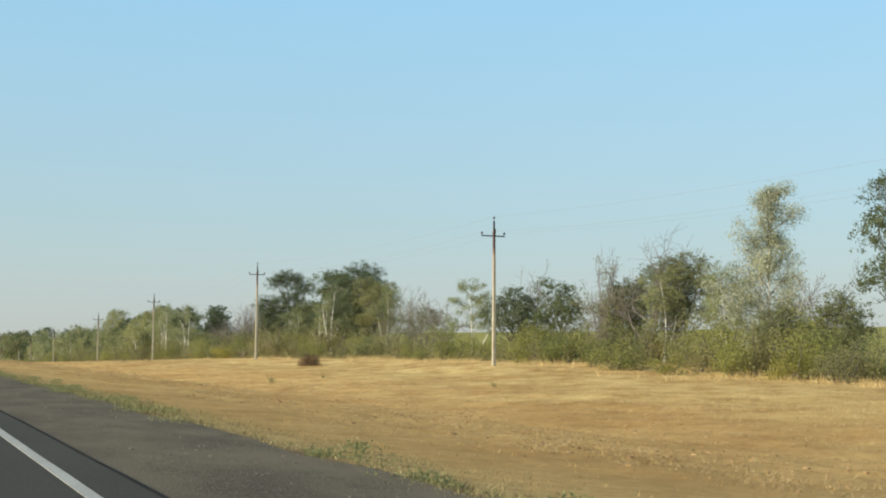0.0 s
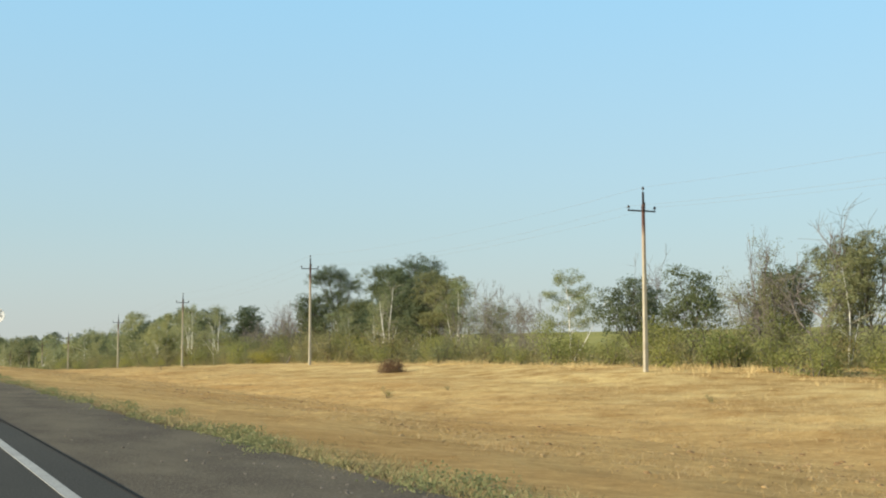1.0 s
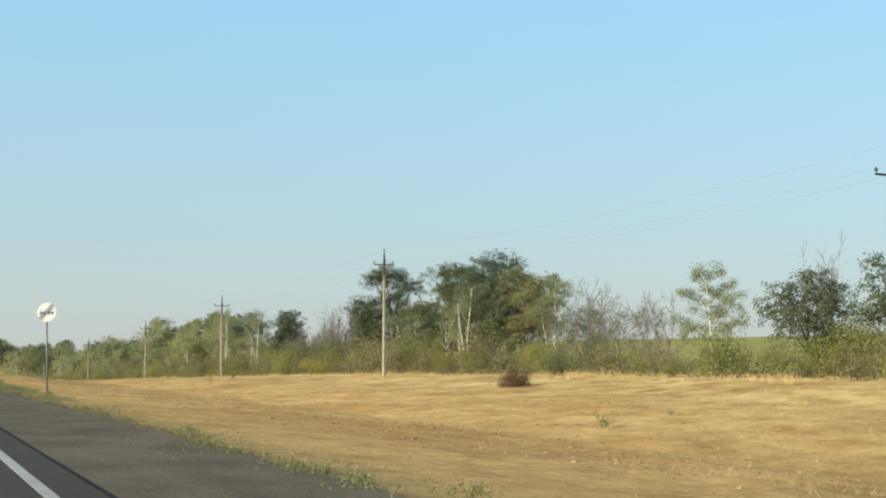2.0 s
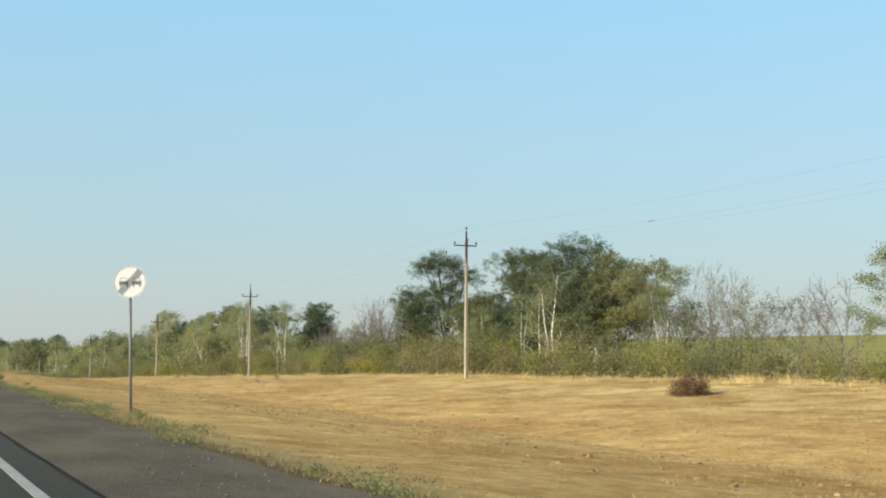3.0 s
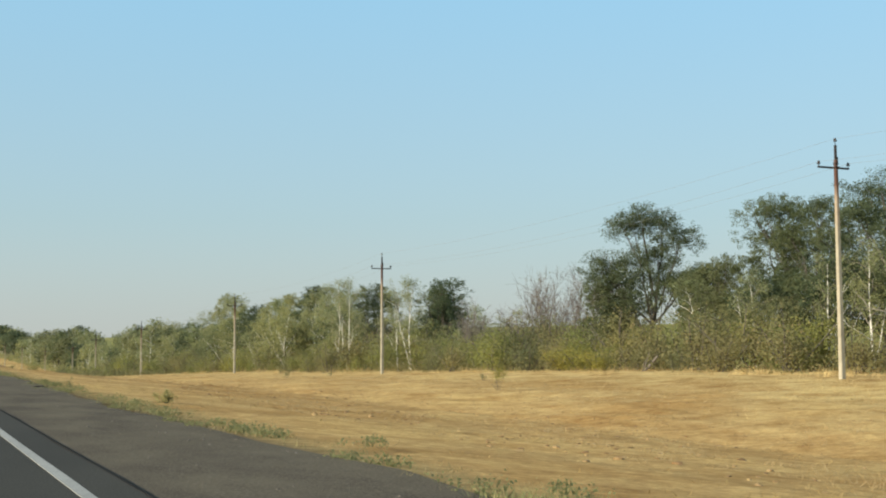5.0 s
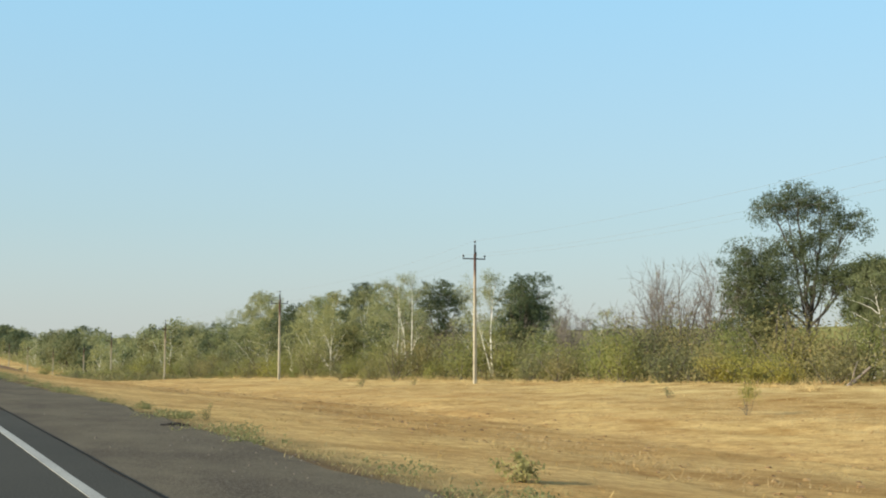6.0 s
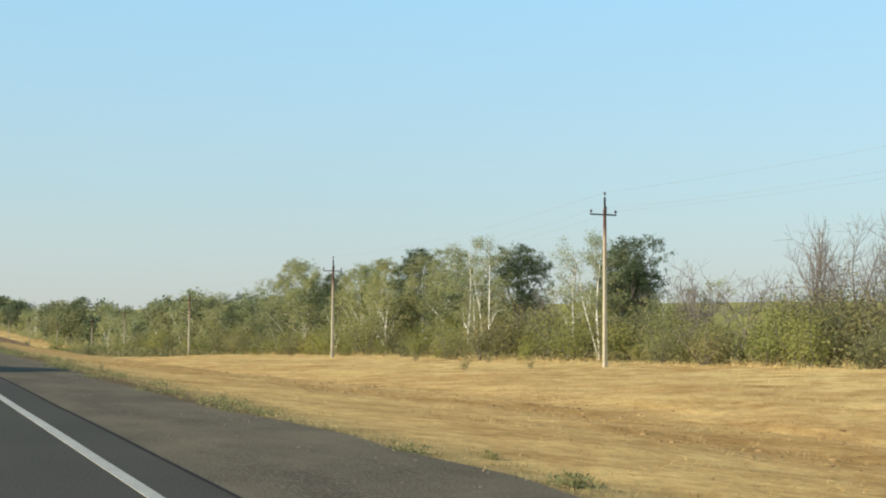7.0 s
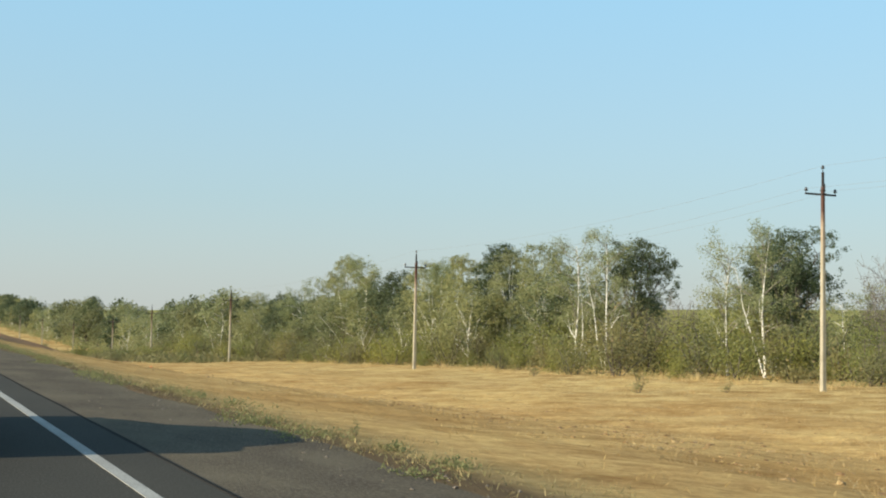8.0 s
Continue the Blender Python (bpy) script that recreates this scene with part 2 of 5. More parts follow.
M_YELLOW = foliage("yellow_leaves", (0.222, 0.212, 0.053), (0.352, 0.326, 0.084), (0.426, 0.358, 0.114))
M_RUST = foliage("rusty_leaves", (0.13, 0.072, 0.042), (0.19, 0.108, 0.062), (0.26, 0.16, 0.085))
M_WEED = foliage("weed_leaves", (0.202, 0.200, 0.085), (0.329, 0.307, 0.140), (0.461, 0.383, 0.197))
M_STRAW = blade_material("straw_blades", [(0.0, (0.306, 0.198, 0.076)), (0.5, (0.378, 0.262, 0.101)), (1.0, (0.442, 0.325, 0.135))])
M_VERGE = blade_material("verge_blades", [(0.0, (0.144, 0.141, 0.064)), (0.5, (0.211, 0.193, 0.088)), (0.8, (0.319, 0.260, 0.123)), (1.0, (0.433, 0.334, 0.167))])
M_TALL = blade_material("tall_straw_blades", [(0.0, (0.501, 0.363, 0.161)), (0.5, (0.561, 0.424, 0.201)), (1.0, (0.620, 0.484, 0.246))])
M_MAT = blade_material("matted_blades", [(0.0, (0.291, 0.204, 0.100)), (0.5, (0.389, 0.285, 0.142)), (1.0, (0.487, 0.380, 0.204))])
M_GREEN = blade_material("green_blades", [(0.0, (0.124, 0.143, 0.057)), (0.6, (0.196, 0.207, 0.086)), (1.0, (0.330, 0.292, 0.138))])
M_CLOD = blade_material("dry_earth", [(0.0, (0.177, 0.106, 0.049)), (0.4, (0.280, 0.174, 0.078)), (0.8, (0.342, 0.226, 0.103)), (1.0, (0.404, 0.281, 0.135))])
M_CARPAINT = material("silver_car_paint", 0.3, 0.6)[0]
M_CARPAINT.node_tree.nodes["Principled BSDF"].inputs["Base Color"].default_value = (0.42, 0.47, 0.50, 1)
M_CARGLASS = material("car_glass", 0.05)[0]
M_CARGLASS.node_tree.nodes["Principled BSDF"].inputs["Base Color"].default_value = (0.02, 0.025, 0.03, 1)
M_RUBBER = speckled("tyre_rubber", (0.012, 0.011, 0.010), (0.02, 0.018, 0.016), (0.034, 0.030, 0.026), 6, 60, 0.95)
M_RUBBER.node_tree.nodes["Principled BSDF"].inputs["Specular IOR Level"].default_value = 0.15
M_ORANGE = speckled("orange_plastic", (0.55, 0.11, 0.02), (0.70, 0.17, 0.04), (0.75, 0.28, 0.12), 6, 40, 0.5)
M_RED = material("tail_lamp_red", 0.25)[0]
M_RED.node_tree.nodes["Principled BSDF"].inputs["Base Color"].default_value = (0.22, 0.01, 0.02, 1)


# ---- mesh helpers ----
def fast_mesh(name, verts, faces, mat, smooth=False):
    """A mesh from arrays; every face has the same number of corners."""
    verts, faces = np.asarray(verts, np.float32), np.asarray(faces, np.int32)
    me = bpy.data.meshes.new(name)
    me.vertices.add(len(verts))
    me.vertices.foreach_set("co", verts.ravel())
    k = faces.shape[1]
    me.loops.add(faces.size)
    me.loops.foreach_set("vertex_index", faces.ravel())
    me.polygons.add(len(faces))
    me.polygons.foreach_set("loop_start", np.arange(0, faces.size, k, dtype=np.int32))
    me.polygons.foreach_set("use_smooth", np.full(len(faces), smooth))
    me.materials.append(mat)
    me.update(calc_edges=True)
    return me


def bm_mesh(name, bm, mat, smooth=False):
    me = bpy.data.meshes.new(name)
    bmesh.ops.recalc_face_normals(bm, faces=bm.faces)
    for f in bm.faces:
        f.smooth = smooth
    bm.to_mesh(me)
    bm.free()
    me.materials.append(mat)
    return me


def attach(name, me, parent, label=""):
    ob = new(name, me)
    ob.parent = parent
    return tagged(ob, label)


def part(name, bm, mat, parent, label="", smooth=False):
    return attach(name, bm_mesh(name, bm, mat, smooth), parent, label)


def box(bm, x0, x1, y0, y1, z0, z1, bevel=0.0):
    vs = [bm.verts.new((x, y, z)) for z in (z0, z1) for x, y in ((x0, y0), (x1, y0), (x1, y1), (x0, y1))]
    fs = [bm.faces.new([vs[i] for i in q]) for q in ((3, 2, 1, 0), (4, 5, 6, 7), (0, 1, 5, 4), (1, 2, 6, 5), (2, 3, 7, 6), (3, 0, 4, 7))]
    if bevel:
        es = list({e for f in fs for e in f.edges})
        bmesh.ops.bevel(bm, geom=es, offset=bevel, segments=2, affect="EDGES")
    return bm


def rod(bm, p, q, r0, r1=None, sides=10):
    p, q = Vector(p), Vector(q)
    m = Matrix.Translation((p + q) / 2) @ (q - p).to_track_quat("Z", "Y").to_matrix().to_4x4()
    bmesh.ops.create_cone(bm, cap_ends=True, segments=sides, radius1=r0, radius2=r0 if r1 is None else r1, depth=(q - p).length, matrix=m)
    return bm


def lathe(bm, profile, sides=14, centre=(0, 0, 0)):
    """Turned shape: (radius, height) pairs from the bottom up."""
    rings = []
    for r, z in profile:
        rings.append([bm.verts.new((centre[0] + r * math.cos(2 * math.pi * i / sides), centre[1] + r * math.sin(2 * math.pi * i / sides), centre[2] + z)) for i in range(sides)])
    for a, b in zip(rings, rings[1:]):
        for i in range(sides):
            bm.faces.new((a[i], a[(i + 1) % sides], b[(i + 1) % sides], b[i]))
    bm.faces.new(rings[0][::-1])
    bm.faces.new(rings[-1])
    return bm


# ---- the lie of the land ----
def pole_line(y):
    """Height of the ground along the line of power poles; it sinks away ahead."""
    return np.interp(y, [-60, 0, 46, 58, 69, 95, 124.7, 150, 176.8, 219, 266.7, 310, 350, 392, 440, 560, 700, 900], [-0.75, -0.75, -0.68, -0.5, -0.16, -0.26, -0.55, -0.85, -1.5, -2.3, -3.6, -4.75, -5.85, -6.5, -6.5, -5.0, -2.6, 0.0])


def lattice(x, y, size, seed):
    """Smooth random heights, 0 to 1, on a square lattice."""
    x, y = x / size, y / size
    i, j = np.floor(x).astype(np.int64), np.floor(y).astype(np.int64)
    u, w = x - i, y - j
    u, w = u * u * (3 - 2 * u), w * w * (3 - 2 * w)

    def at(p, q):
        k = (p * 374761393 + q * 668265263 + seed * 974711) & 0xFFFFFFFF
        k = ((k ^ (k >> 13)) * 1274126177) & 0xFFFFFFFF
        return ((k ^ (k >> 16)) & 0xFFFF) / 65535.0

    return (at(i, j) * (1 - u) + at(i + 1, j) * u) * (1 - w) + (at(i, j + 1) * (1 - u) + at(i + 1, j + 1) * u) * w


def clods(x, y):
    """Rough ploughed surface of the nearer field."""
    rough = 0.25 + 0.75 * np.clip(3.0 * lattice(x, y, 9.0, 3) - 1.0, 0, 1)
    h = 0.07 * (lattice(x, y, 1.9, 1) - 0.5) + 0.10 * (lattice(x + 0.4 * y, y, 0.75, 2) - 0.5)
    return h * rough * np.clip((x - 6.5) / 3, 0, 1) * np.clip((35 - x) / 8, 0.25, 1) * (x < 60)


def ground_z(x, y):
    x, y = np.broadcast_arrays(np.asarray(x, float), np.asarray(y, float))
    f = pole_line(y)
    low = np.minimum(-1.25, f - 0.35)
    rise = np.interp(x, [18, 21, 25, 32, 35, 38], [0, 0.15, 0.4, 0.56, 0.84, 1.0])
    field = low + (f - low) * rise
    # further on the verge is wider before it drops
    wide = np.interp(y, [205, 245, 310], [0.0, 1.0, 5.0])
    bank = np.interp(x - wide * np.clip((16 - x) / 6, 0, 1), [4.3, 5.2, 9, 14, 18], [0.0, 0.05, 0.33, 0.74, 1.0])
    z = np.where(x < 18, -0.08 + (low + 0.08) * bank, field)
    # a low earth ramp runs out from the road
    ramp_z = np.interp(x, [4.3, 9, 14, 18.6, 22.4, 26], [-0.08, -0.4, -1.25, -2.5, -3.9, -6.0])
    z = z + np.maximum(ramp_z - z, 0) * np.interp(y, [276, 298, 345, 385], [0, 1, 1, 0]) * (x > 4.3)
    z = z + np.interp(x, [37, 46, 66, 130, 330, 900], [0, 0.15, 0.3, 3.0, 9.5, 17.0])
    z = z + np.interp(x, [66, 330], [0, 1]) * -f * 0.8
    left = -0.08 - 1.2 * np.clip((-x - 8.2) / 6, 0, 1)
    z = np.where(x < 0, left, z)
    wave = 0.035 * np.sin(x * 0.9 + 0.7 * np.sin(y * 0.31)) * np.sin(y * 0.47 + 1.3) + 0.022 * np.sin(x * 2.1 + y * 1.3) * np.sin(y * 0.9 - x * 0.6)
    return z + wave * np.clip((np.abs(x) - 5.5) / 4, 0, 1) + clods(x, y)


def grid_mesh(name, xs, ys, height, mat):
    gx, gy = np.meshgrid(xs, ys)
    v = np.stack([gx, gy, height(gx, gy)], -1).reshape(-1, 3)
    n, k = len(xs), len(ys)
    i = (np.arange(k - 1)[:, None] * n + np.arange(n - 1)).ravel()
    return fast_mesh(name, v, np.stack([i, i + 1, i + n + 1, i + n], -1), mat, True)


xs = np.concatenate([np.linspace(-900, -40, 12), np.linspace(-30, -9, 8), [-8.3, -8.0], np.arange(3.5, 4.7, 0.15), np.arange(4.7, 30, 0.35), np.arange(30, 46, 0.8), np.arange(47, 72, 2.5), np.linspace(76, 330, 26), np.linspace(380, 1800, 12)])
ys = np.concatenate([np.linspace(-900, -40, 10), np.arange(-30, 2, 1.6), np.arange(2, 205, 0.48), np.arange(206, 300, 1.6), np.arange(302, 520, 6.0), np.linspace(540, 2600, 20)])


def shoulder_edge(y):
    """The broken right edge of the shoulder wanders along the road."""
    return np.interp(y, [-30, 40, 70, 80, 89, 97, 102, 107, 116, 123, 128, 133, 138, 142, 165, 1200], [4.45, 4.45, 4.3, 4.4, 4.74, 4.72, 4.58, 4.32, 4.4, 4.5, 4.72, 4.52, 4.33, 4.14, 4.08, 4.08])


def under_road(x, y):
    return np.where((x > -8.2) & (x < shoulder_edge(y) - 0.28), -0.35, ground_z(x, y))


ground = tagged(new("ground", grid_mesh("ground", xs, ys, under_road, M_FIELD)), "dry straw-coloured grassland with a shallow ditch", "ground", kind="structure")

# ---- the road ----
road_ys = np.concatenate([np.linspace(-400, -30, 20), np.arange(-28, 240, 2.0), np.linspace(245, 1200, 40)])


def slab(name, x0, x1, top0, top1, mat, label, ragged=0.0, category="road"):
    """A strip of road with thickness; its right edge may be broken."""
    rng = np.random.RandomState(5)
    k = len(road_ys)
    edge = x1 + ragged * (rng.rand(k) - 0.5)
    cols = [(np.full(k, x0), np.full(k, top0 - 0.3)), (np.full(k, x0), np.full(k, top0)), ((x0 + edge) / 2, np.full(k, (top0 + top1) / 2)), (edge, np.full(k, top1)), (edge + 0.05, np.full(k, top1 - 0.3))]
    v = np.stack([np.stack([cx, road_ys, cz], -1) for cx, cz in cols], 1).reshape(-1, 3)
    n = len(cols)
    i = (np.arange(k - 1)[:, None] * n + np.arange(n - 1)).ravel()
    return tagged(new(name, fast_mesh(name, v, np.stack([i, i + 1, i + n + 1, i + n], -1), mat)), label, category, kind="structure")


def seam_x(y):
    """Where the carriageway ends and the shoulder begins."""
    return np.interp(y, [-30, 60, 92, 142], [2.12, 2.06, 2.06, 2.17])


slab("road", -6.2, seam_x(road_ys) - 0.018, 0.0, 0.0, M_ASPHALT, "dark grey worn asphalt carriageway", 0.05)
slab("road_shoulder", seam_x(road_ys) + 0.012, shoulder_edge(road_ys), -0.018, -0.07, M_SHOULDER, "brown-grey gravelly asphalt shoulder with a broken edge", 0.3, "shoulder")
slab("road_seam", seam_x(road_ys) - 0.02, seam_x(road_ys) + 0.02, 0.003, 0.0, M_TAR, "dark tarred seam between carriageway and shoulder", 0.02, "road seam")
slab("far_shoulder", -8.3, -6.23, -0.07, -0.018, M_SHOULDER, "brown-grey gravelly asphalt shoulder", 0.0, "shoulder")
slab("edge_line", 1.56, 1.67, 0.005, 0.005, M_PAINT, "solid white painted edge line on asphalt", 0.012, "road marking")


# ---- power line ----
def power_pole(x, y, z0, z1, lean=0.0):
    """A tapered concrete pole with a steel cap, a cross-arm and three pin insulators; the mesh is built for 9.7 m and cut to height."""
    h = z1 - z0
    pole = tagged(new("power_pole"), "pale concrete power pole, rust-stained head, three insulators", "power pole", "poles of the power line")
    shaft = h - 0.95
    bm = bmesh.new()
    rings = []
    for k in range(9):
        f = k / 8
        w, d = 0.125 - 0.045 * f, 0.105 - 0.035 * f
        c = 0.03
        zz = -0.4 + (shaft + 0.4) * f
        rings.append([bm.verts.new((px, py, zz)) for px, py in ((w - c, d), (-w + c, d), (-w, d - c), (-w, -d + c), (-w + c, -d), (w - c, -d), (w, -d + c), (w, d - c))])
    for a, b in zip(rings, rings[1:]):
        for i in range(8):
            bm.faces.new((a[i], b[i], b[(i + 1) % 8], a[(i + 1) % 8]))
    bm.faces.new(rings[-1])
    # the rust starts at a fixed distance below the head, so the mesh hangs from there
    off = h - 9.7
    bmesh.ops.translate(bm, verts=bm.verts, vec=(0, 0, -off))
    ob = part("shaft", bm, M_CONCRETE, pole)
    ob.location.z = off
    bm = box(bmesh.new(), -0.05, 0.05, -0.045, 0.045, shaft - 0.55, h - 0.3, 0.01)
    box(bm, 0.045, 0.125, -0.03, 0.03, shaft - 0.12, shaft + 0.14, 0.012)
    box(bm, -0.095, 0.095, -0.085, 0.085, shaft - 0.2, shaft - 0.14, 0.008)
    part("head_bracket", bm, M_STEEL, pole, "dark rusty steel bracket")
    arm = h - 1.28
    bm = box(bmesh.new(), -0.88, 0.88, 0.11, 0.175, arm - 0.04, arm + 0.04, 0.008)
    box(bm, -0.12, 0.12, -0.11, 0.11, arm - 0.03, arm + 0.03, 0.006)
    part("cross_arm", bm, M_STEEL, pole, "dark steel cross-arm")
    for px, py, pz, up in ((-0.83, 0.14, arm + 0.03, 0.12), (0.83, 0.14, arm + 0.03, 0.12), (0, 0, h - 0.34, 0.22)):
        part("insulator_pin", rod(bmesh.new(), (px, py, pz), (px, py, pz + up), 0.016, sides=6), M_STEEL, pole)
        bm = lathe(bmesh.new(), [(0.03, 0), (0.08, 0.005), (0.085, 0.03), (0.05, 0.055), (0.065, 0.07), (0.065, 0.1), (0.04, 0.115), (0.05, 0.135), (0.03, 0.155)], 12, (px, py, pz + up - 0.03))
        part("insulator", bm, M_GLASSWARE, pole, "dark glazed insulator", True)
    pole.matrix_world = pose(x, y, z0, 0, lean, 0)
    return [Vector((x + px, y + py, z0 + pz)) for px, py, pz in ((-0.83, 0.14, arm + 0.22), (0.83, 0.14, arm + 0.22), (0, 0, h - 0.02))]


heads = []
for x, y, z0, z1 in ((36.6, 14.0, -0.75, 9.1), (36.9, 68.9, -0.16, 9.6), (37.45, 124.7, -0.5, 9.88), (37.36, 176.8, -1.55, 8.45), (36.45, 219.0, -2.33, 6.58), (35.2, 266.8, -3.58, 4.42),
                     (35.4, 310.0, -4.75, 2.95), (36.9, 350.0, -5.9, 1.4), (36.3, 392.0, -6.6, 0.5), (35.4, 436.0, -6.6, 1.1), (34.8, 480.0, -5.8, 1.9)):
    heads.append(power_pole(x, y, z0, z1))


def wire(a, b, sag):
    cu = bpy.data.curves.new("wire", "CURVE")
    cu.dimensions, cu.bevel_depth, cu.bevel_resolution = "3D", 0.0042, 1
    sp = cu.splines.new("POLY")
    sp.points.add(16)
    for i in range(17):
        f = i / 16
        p = a.lerp(b, f)
        sp.points[i].co = (p.x, p.y, p.z - 4 * sag * f * (1 - f), 1)
    cu.materials.append(M_WIRE)
    return tagged(new("wire", cu), "thin grey overhead wire between power poles", "wire", "wires of the power line")


for a, b in zip(heads, heads[1:]):
    for k in range(3):
        wire(a[k], b[k], 0.75 if k < 2 else 0.6)
for k in range(3):
    wire(heads[0][k] + Vector((0, -50, 0)), heads[0][k], 0.7)
bm = rod(bmesh.new(), (0, -0.22, 0), (0, 0.22, 0), 0.026, sides=8)
rod(bm, (0, -0.3, 0), (0, 0.3, 0), 0.014, sides=6)
clamp = tagged(new("wire_splice", bm_mesh("wire_splice", bm, M_GALV, True)), "grey splice sleeve on an overhead wire", "wire fitting")
f = (101.3 - heads[1][0].y) / (heads[2][0].y - heads[1][0].y)
p = heads[1][0].lerp(heads[2][0], f)
clamp.location = (p.x, p.y, p.z - 4 * 0.75 * f * (1 - f))


# ---- road sign ----
def road_sign(x, y, z0, centre, r):
    """Round white plate: two grey cars crossed by five thin black bars."""
    sign = tagged(new("road_sign"), "round white sign, two grey cars crossed by black stripes", "road sign")
    post = part("post", rod(bmesh.new(), (0, 0.045, -0.3), (0, 0.045, centre + 0.2 - z0), 0.032, sides=16), M_GALV, sign, "grey steel post", True)
    part("post_cap", rod(bmesh.new(), (0, 0.045, centre + 0.2 - z0), (0, 0.045, centre + 0.215 - z0), 0.034, sides=16), M_BLACK, sign)
    zc = centre - z0

    def disc(name, r0, r1, y0, y1, mat):
        bm = bmesh.new()
        n, rings = 64, []
        for rr, yy in ((r0, y0), (r1, y0), (r1, y1), (r0, y1)):
            rings.append([bm.verts.new((rr * math.cos(2 * math.pi * i / n), yy, zc + rr * math.sin(2 * math.pi * i / n))) for i in range(n)])
        for a, b in zip(rings, rings[1:] + rings[:1]):
            for i in range(n):
                bm.faces.new((a[i], a[(i + 1) % n], b[(i + 1) % n], b[i]))
        if r0 < 0.01:
            bmesh.ops.remove_doubles(bm, verts=bm.verts, dist=1e-4)
        return part(name, bm, mat, sign)

    disc("plate", 0.00001, r, -0.002, 0.004, M_WHITE)
    disc("rim", r - 0.004, r + 0.003, -0.004, 0.02, M_WHITE)
    disc("border", r * 0.943, r * 0.966, -0.004, -0.0015, M_BLACK)

    def flat(bm, pts, y0=-0.0045, y1=-0.0015):
        lo = [bm.verts.new((px * r, y0, zc + pz * r)) for px, pz in pts]
        hi = [bm.verts.new((px * r, y1, zc + pz * r)) for px, pz in pts]
        bm.faces.new(lo)
        bm.faces.new(hi[::-1])
        for i in range(len(pts)):
            j = (i + 1) % len(pts)
            bm.faces.new((lo[i], hi[i], hi[j], lo[j]))

    for cx in (-0.38, 0.40):
        bm = bmesh.new()
        flat(bm, [(cx - 0.29, -0.17), (cx + 0.29, -0.17), (cx + 0.29, 0.02), (cx + 0.26, 0.05), (cx - 0.26, 0.05), (cx - 0.29, 0.02)])
        for s in (-1, 1):
            flat(bm, [(cx + s * 0.25, 0.05), (cx + s * 0.222, 0.05), (cx + s * 0.182, 0.235), (cx + s * 0.21, 0.235)][:: s])
            flat(bm, [(cx + s * 0.2 - 0.03, -0.31), (cx + s * 0.2 + 0.03, -0.31), (cx + s * 0.2 + 0.045, -0.28), (cx + s * 0.2 + 0.045, -0.17), (cx + s * 0.2 - 0.045, -0.17), (cx + s * 0.2 - 0.045, -0.28)])
        flat(bm, [(cx - 0.21, 0.235), (cx + 0.21, 0.235), (cx + 0.2, 0.262), (cx - 0.2, 0.262)])
        part("car_symbol", bm, M_GREY, sign, "dark grey car symbol")
    c, s = math.cos(radians(48)), math.sin(radians(48))
    for k in range(5):
        o = (k - 2) * 0.084
        half = math.sqrt(max(0.0, 0.93 ** 2 - o * o))
        bm = bmesh.new()
        flat(bm, [(-half * c - (o - 0.012) * s, -half * s + (o - 0.012) * c), (half * c - (o - 0.012) * s, half * s + (o - 0.012) * c),
                  (half * c - (o + 0.012) * s, half * s + (o + 0.012) * c), (-half * c - (o + 0.012) * s, -half * s + (o + 0.012) * c)], -0.007, -0.004)
        part("stripe", bm, M_BLACK, sign, "thin black diagonal stripe")
    for dz in (-0.16, 0.12):
        part("clamp", box(bmesh.new(), -0.05, 0.05, 0.005, 0.085, zc + dz - 0.02, zc + dz + 0.02, 0.004), M_GALV, sign)
    sign.matrix_world = pose(x, y, z0, 0, -1.6, -16)
    return sign


road_sign(5.50, 77.12, -0.30, 2.705, 0.349)


# ---- trees ----
class Wood:
    """Gathers tapered limbs as rings of corners."""

    def __init__(self):
        self.v, self.f, self.n = [], [], 0

    def limb(self, pts, radii, sides):
        ang = np.arange(sides) * 2 * math.pi / sides
        d = np.gradient(pts, axis=0)
        d /= np.linalg.norm(d, axis=1)[:, None] + 1e-9
        ref = np.where(np.abs(d[:, 2:3]) > 0.9, [[1.0, 0, 0]], [[0, 0, 1.0]])
        u = np.cross(d, ref)
        u /= np.linalg.norm(u, axis=1)[:, None] + 1e-9
        w = np.cross(d, u)
        ring = pts[:, None] + radii[:, None, None] * (np.cos(ang)[None, :, None] * u[:, None] + np.sin(ang)[None, :, None] * w[:, None])
        i = (np.arange(len(pts) - 1)[:, None] * sides + np.arange(sides)).ravel()
        j = (np.arange(len(pts) - 1)[:, None] * sides + (np.arange(sides) + 1) % sides).ravel()
        self.f.append(np.stack([i, j, j + sides, i + sides], -1) + self.n)
        self.v.append(ring.reshape(-1, 3))
        self.n += ring.shape[0] * sides


def path(rng, p, d, length, n, wander, lift):
    """A crooked line from p towards d."""
    pts, d = [np.array(p, float)], np.array(d, float)
    for _ in range(n):
        d = d + rng.normal(0, wander, 3) + (0, 0, lift)
        d /= np.linalg.norm(d)
        pts.append(pts[-1] + d * length / n)
    return np.array(pts)


def heading(az, up):
    return np.array([math.cos(az) * math.cos(up), math.sin(az) * math.cos(up), math.sin(up)])


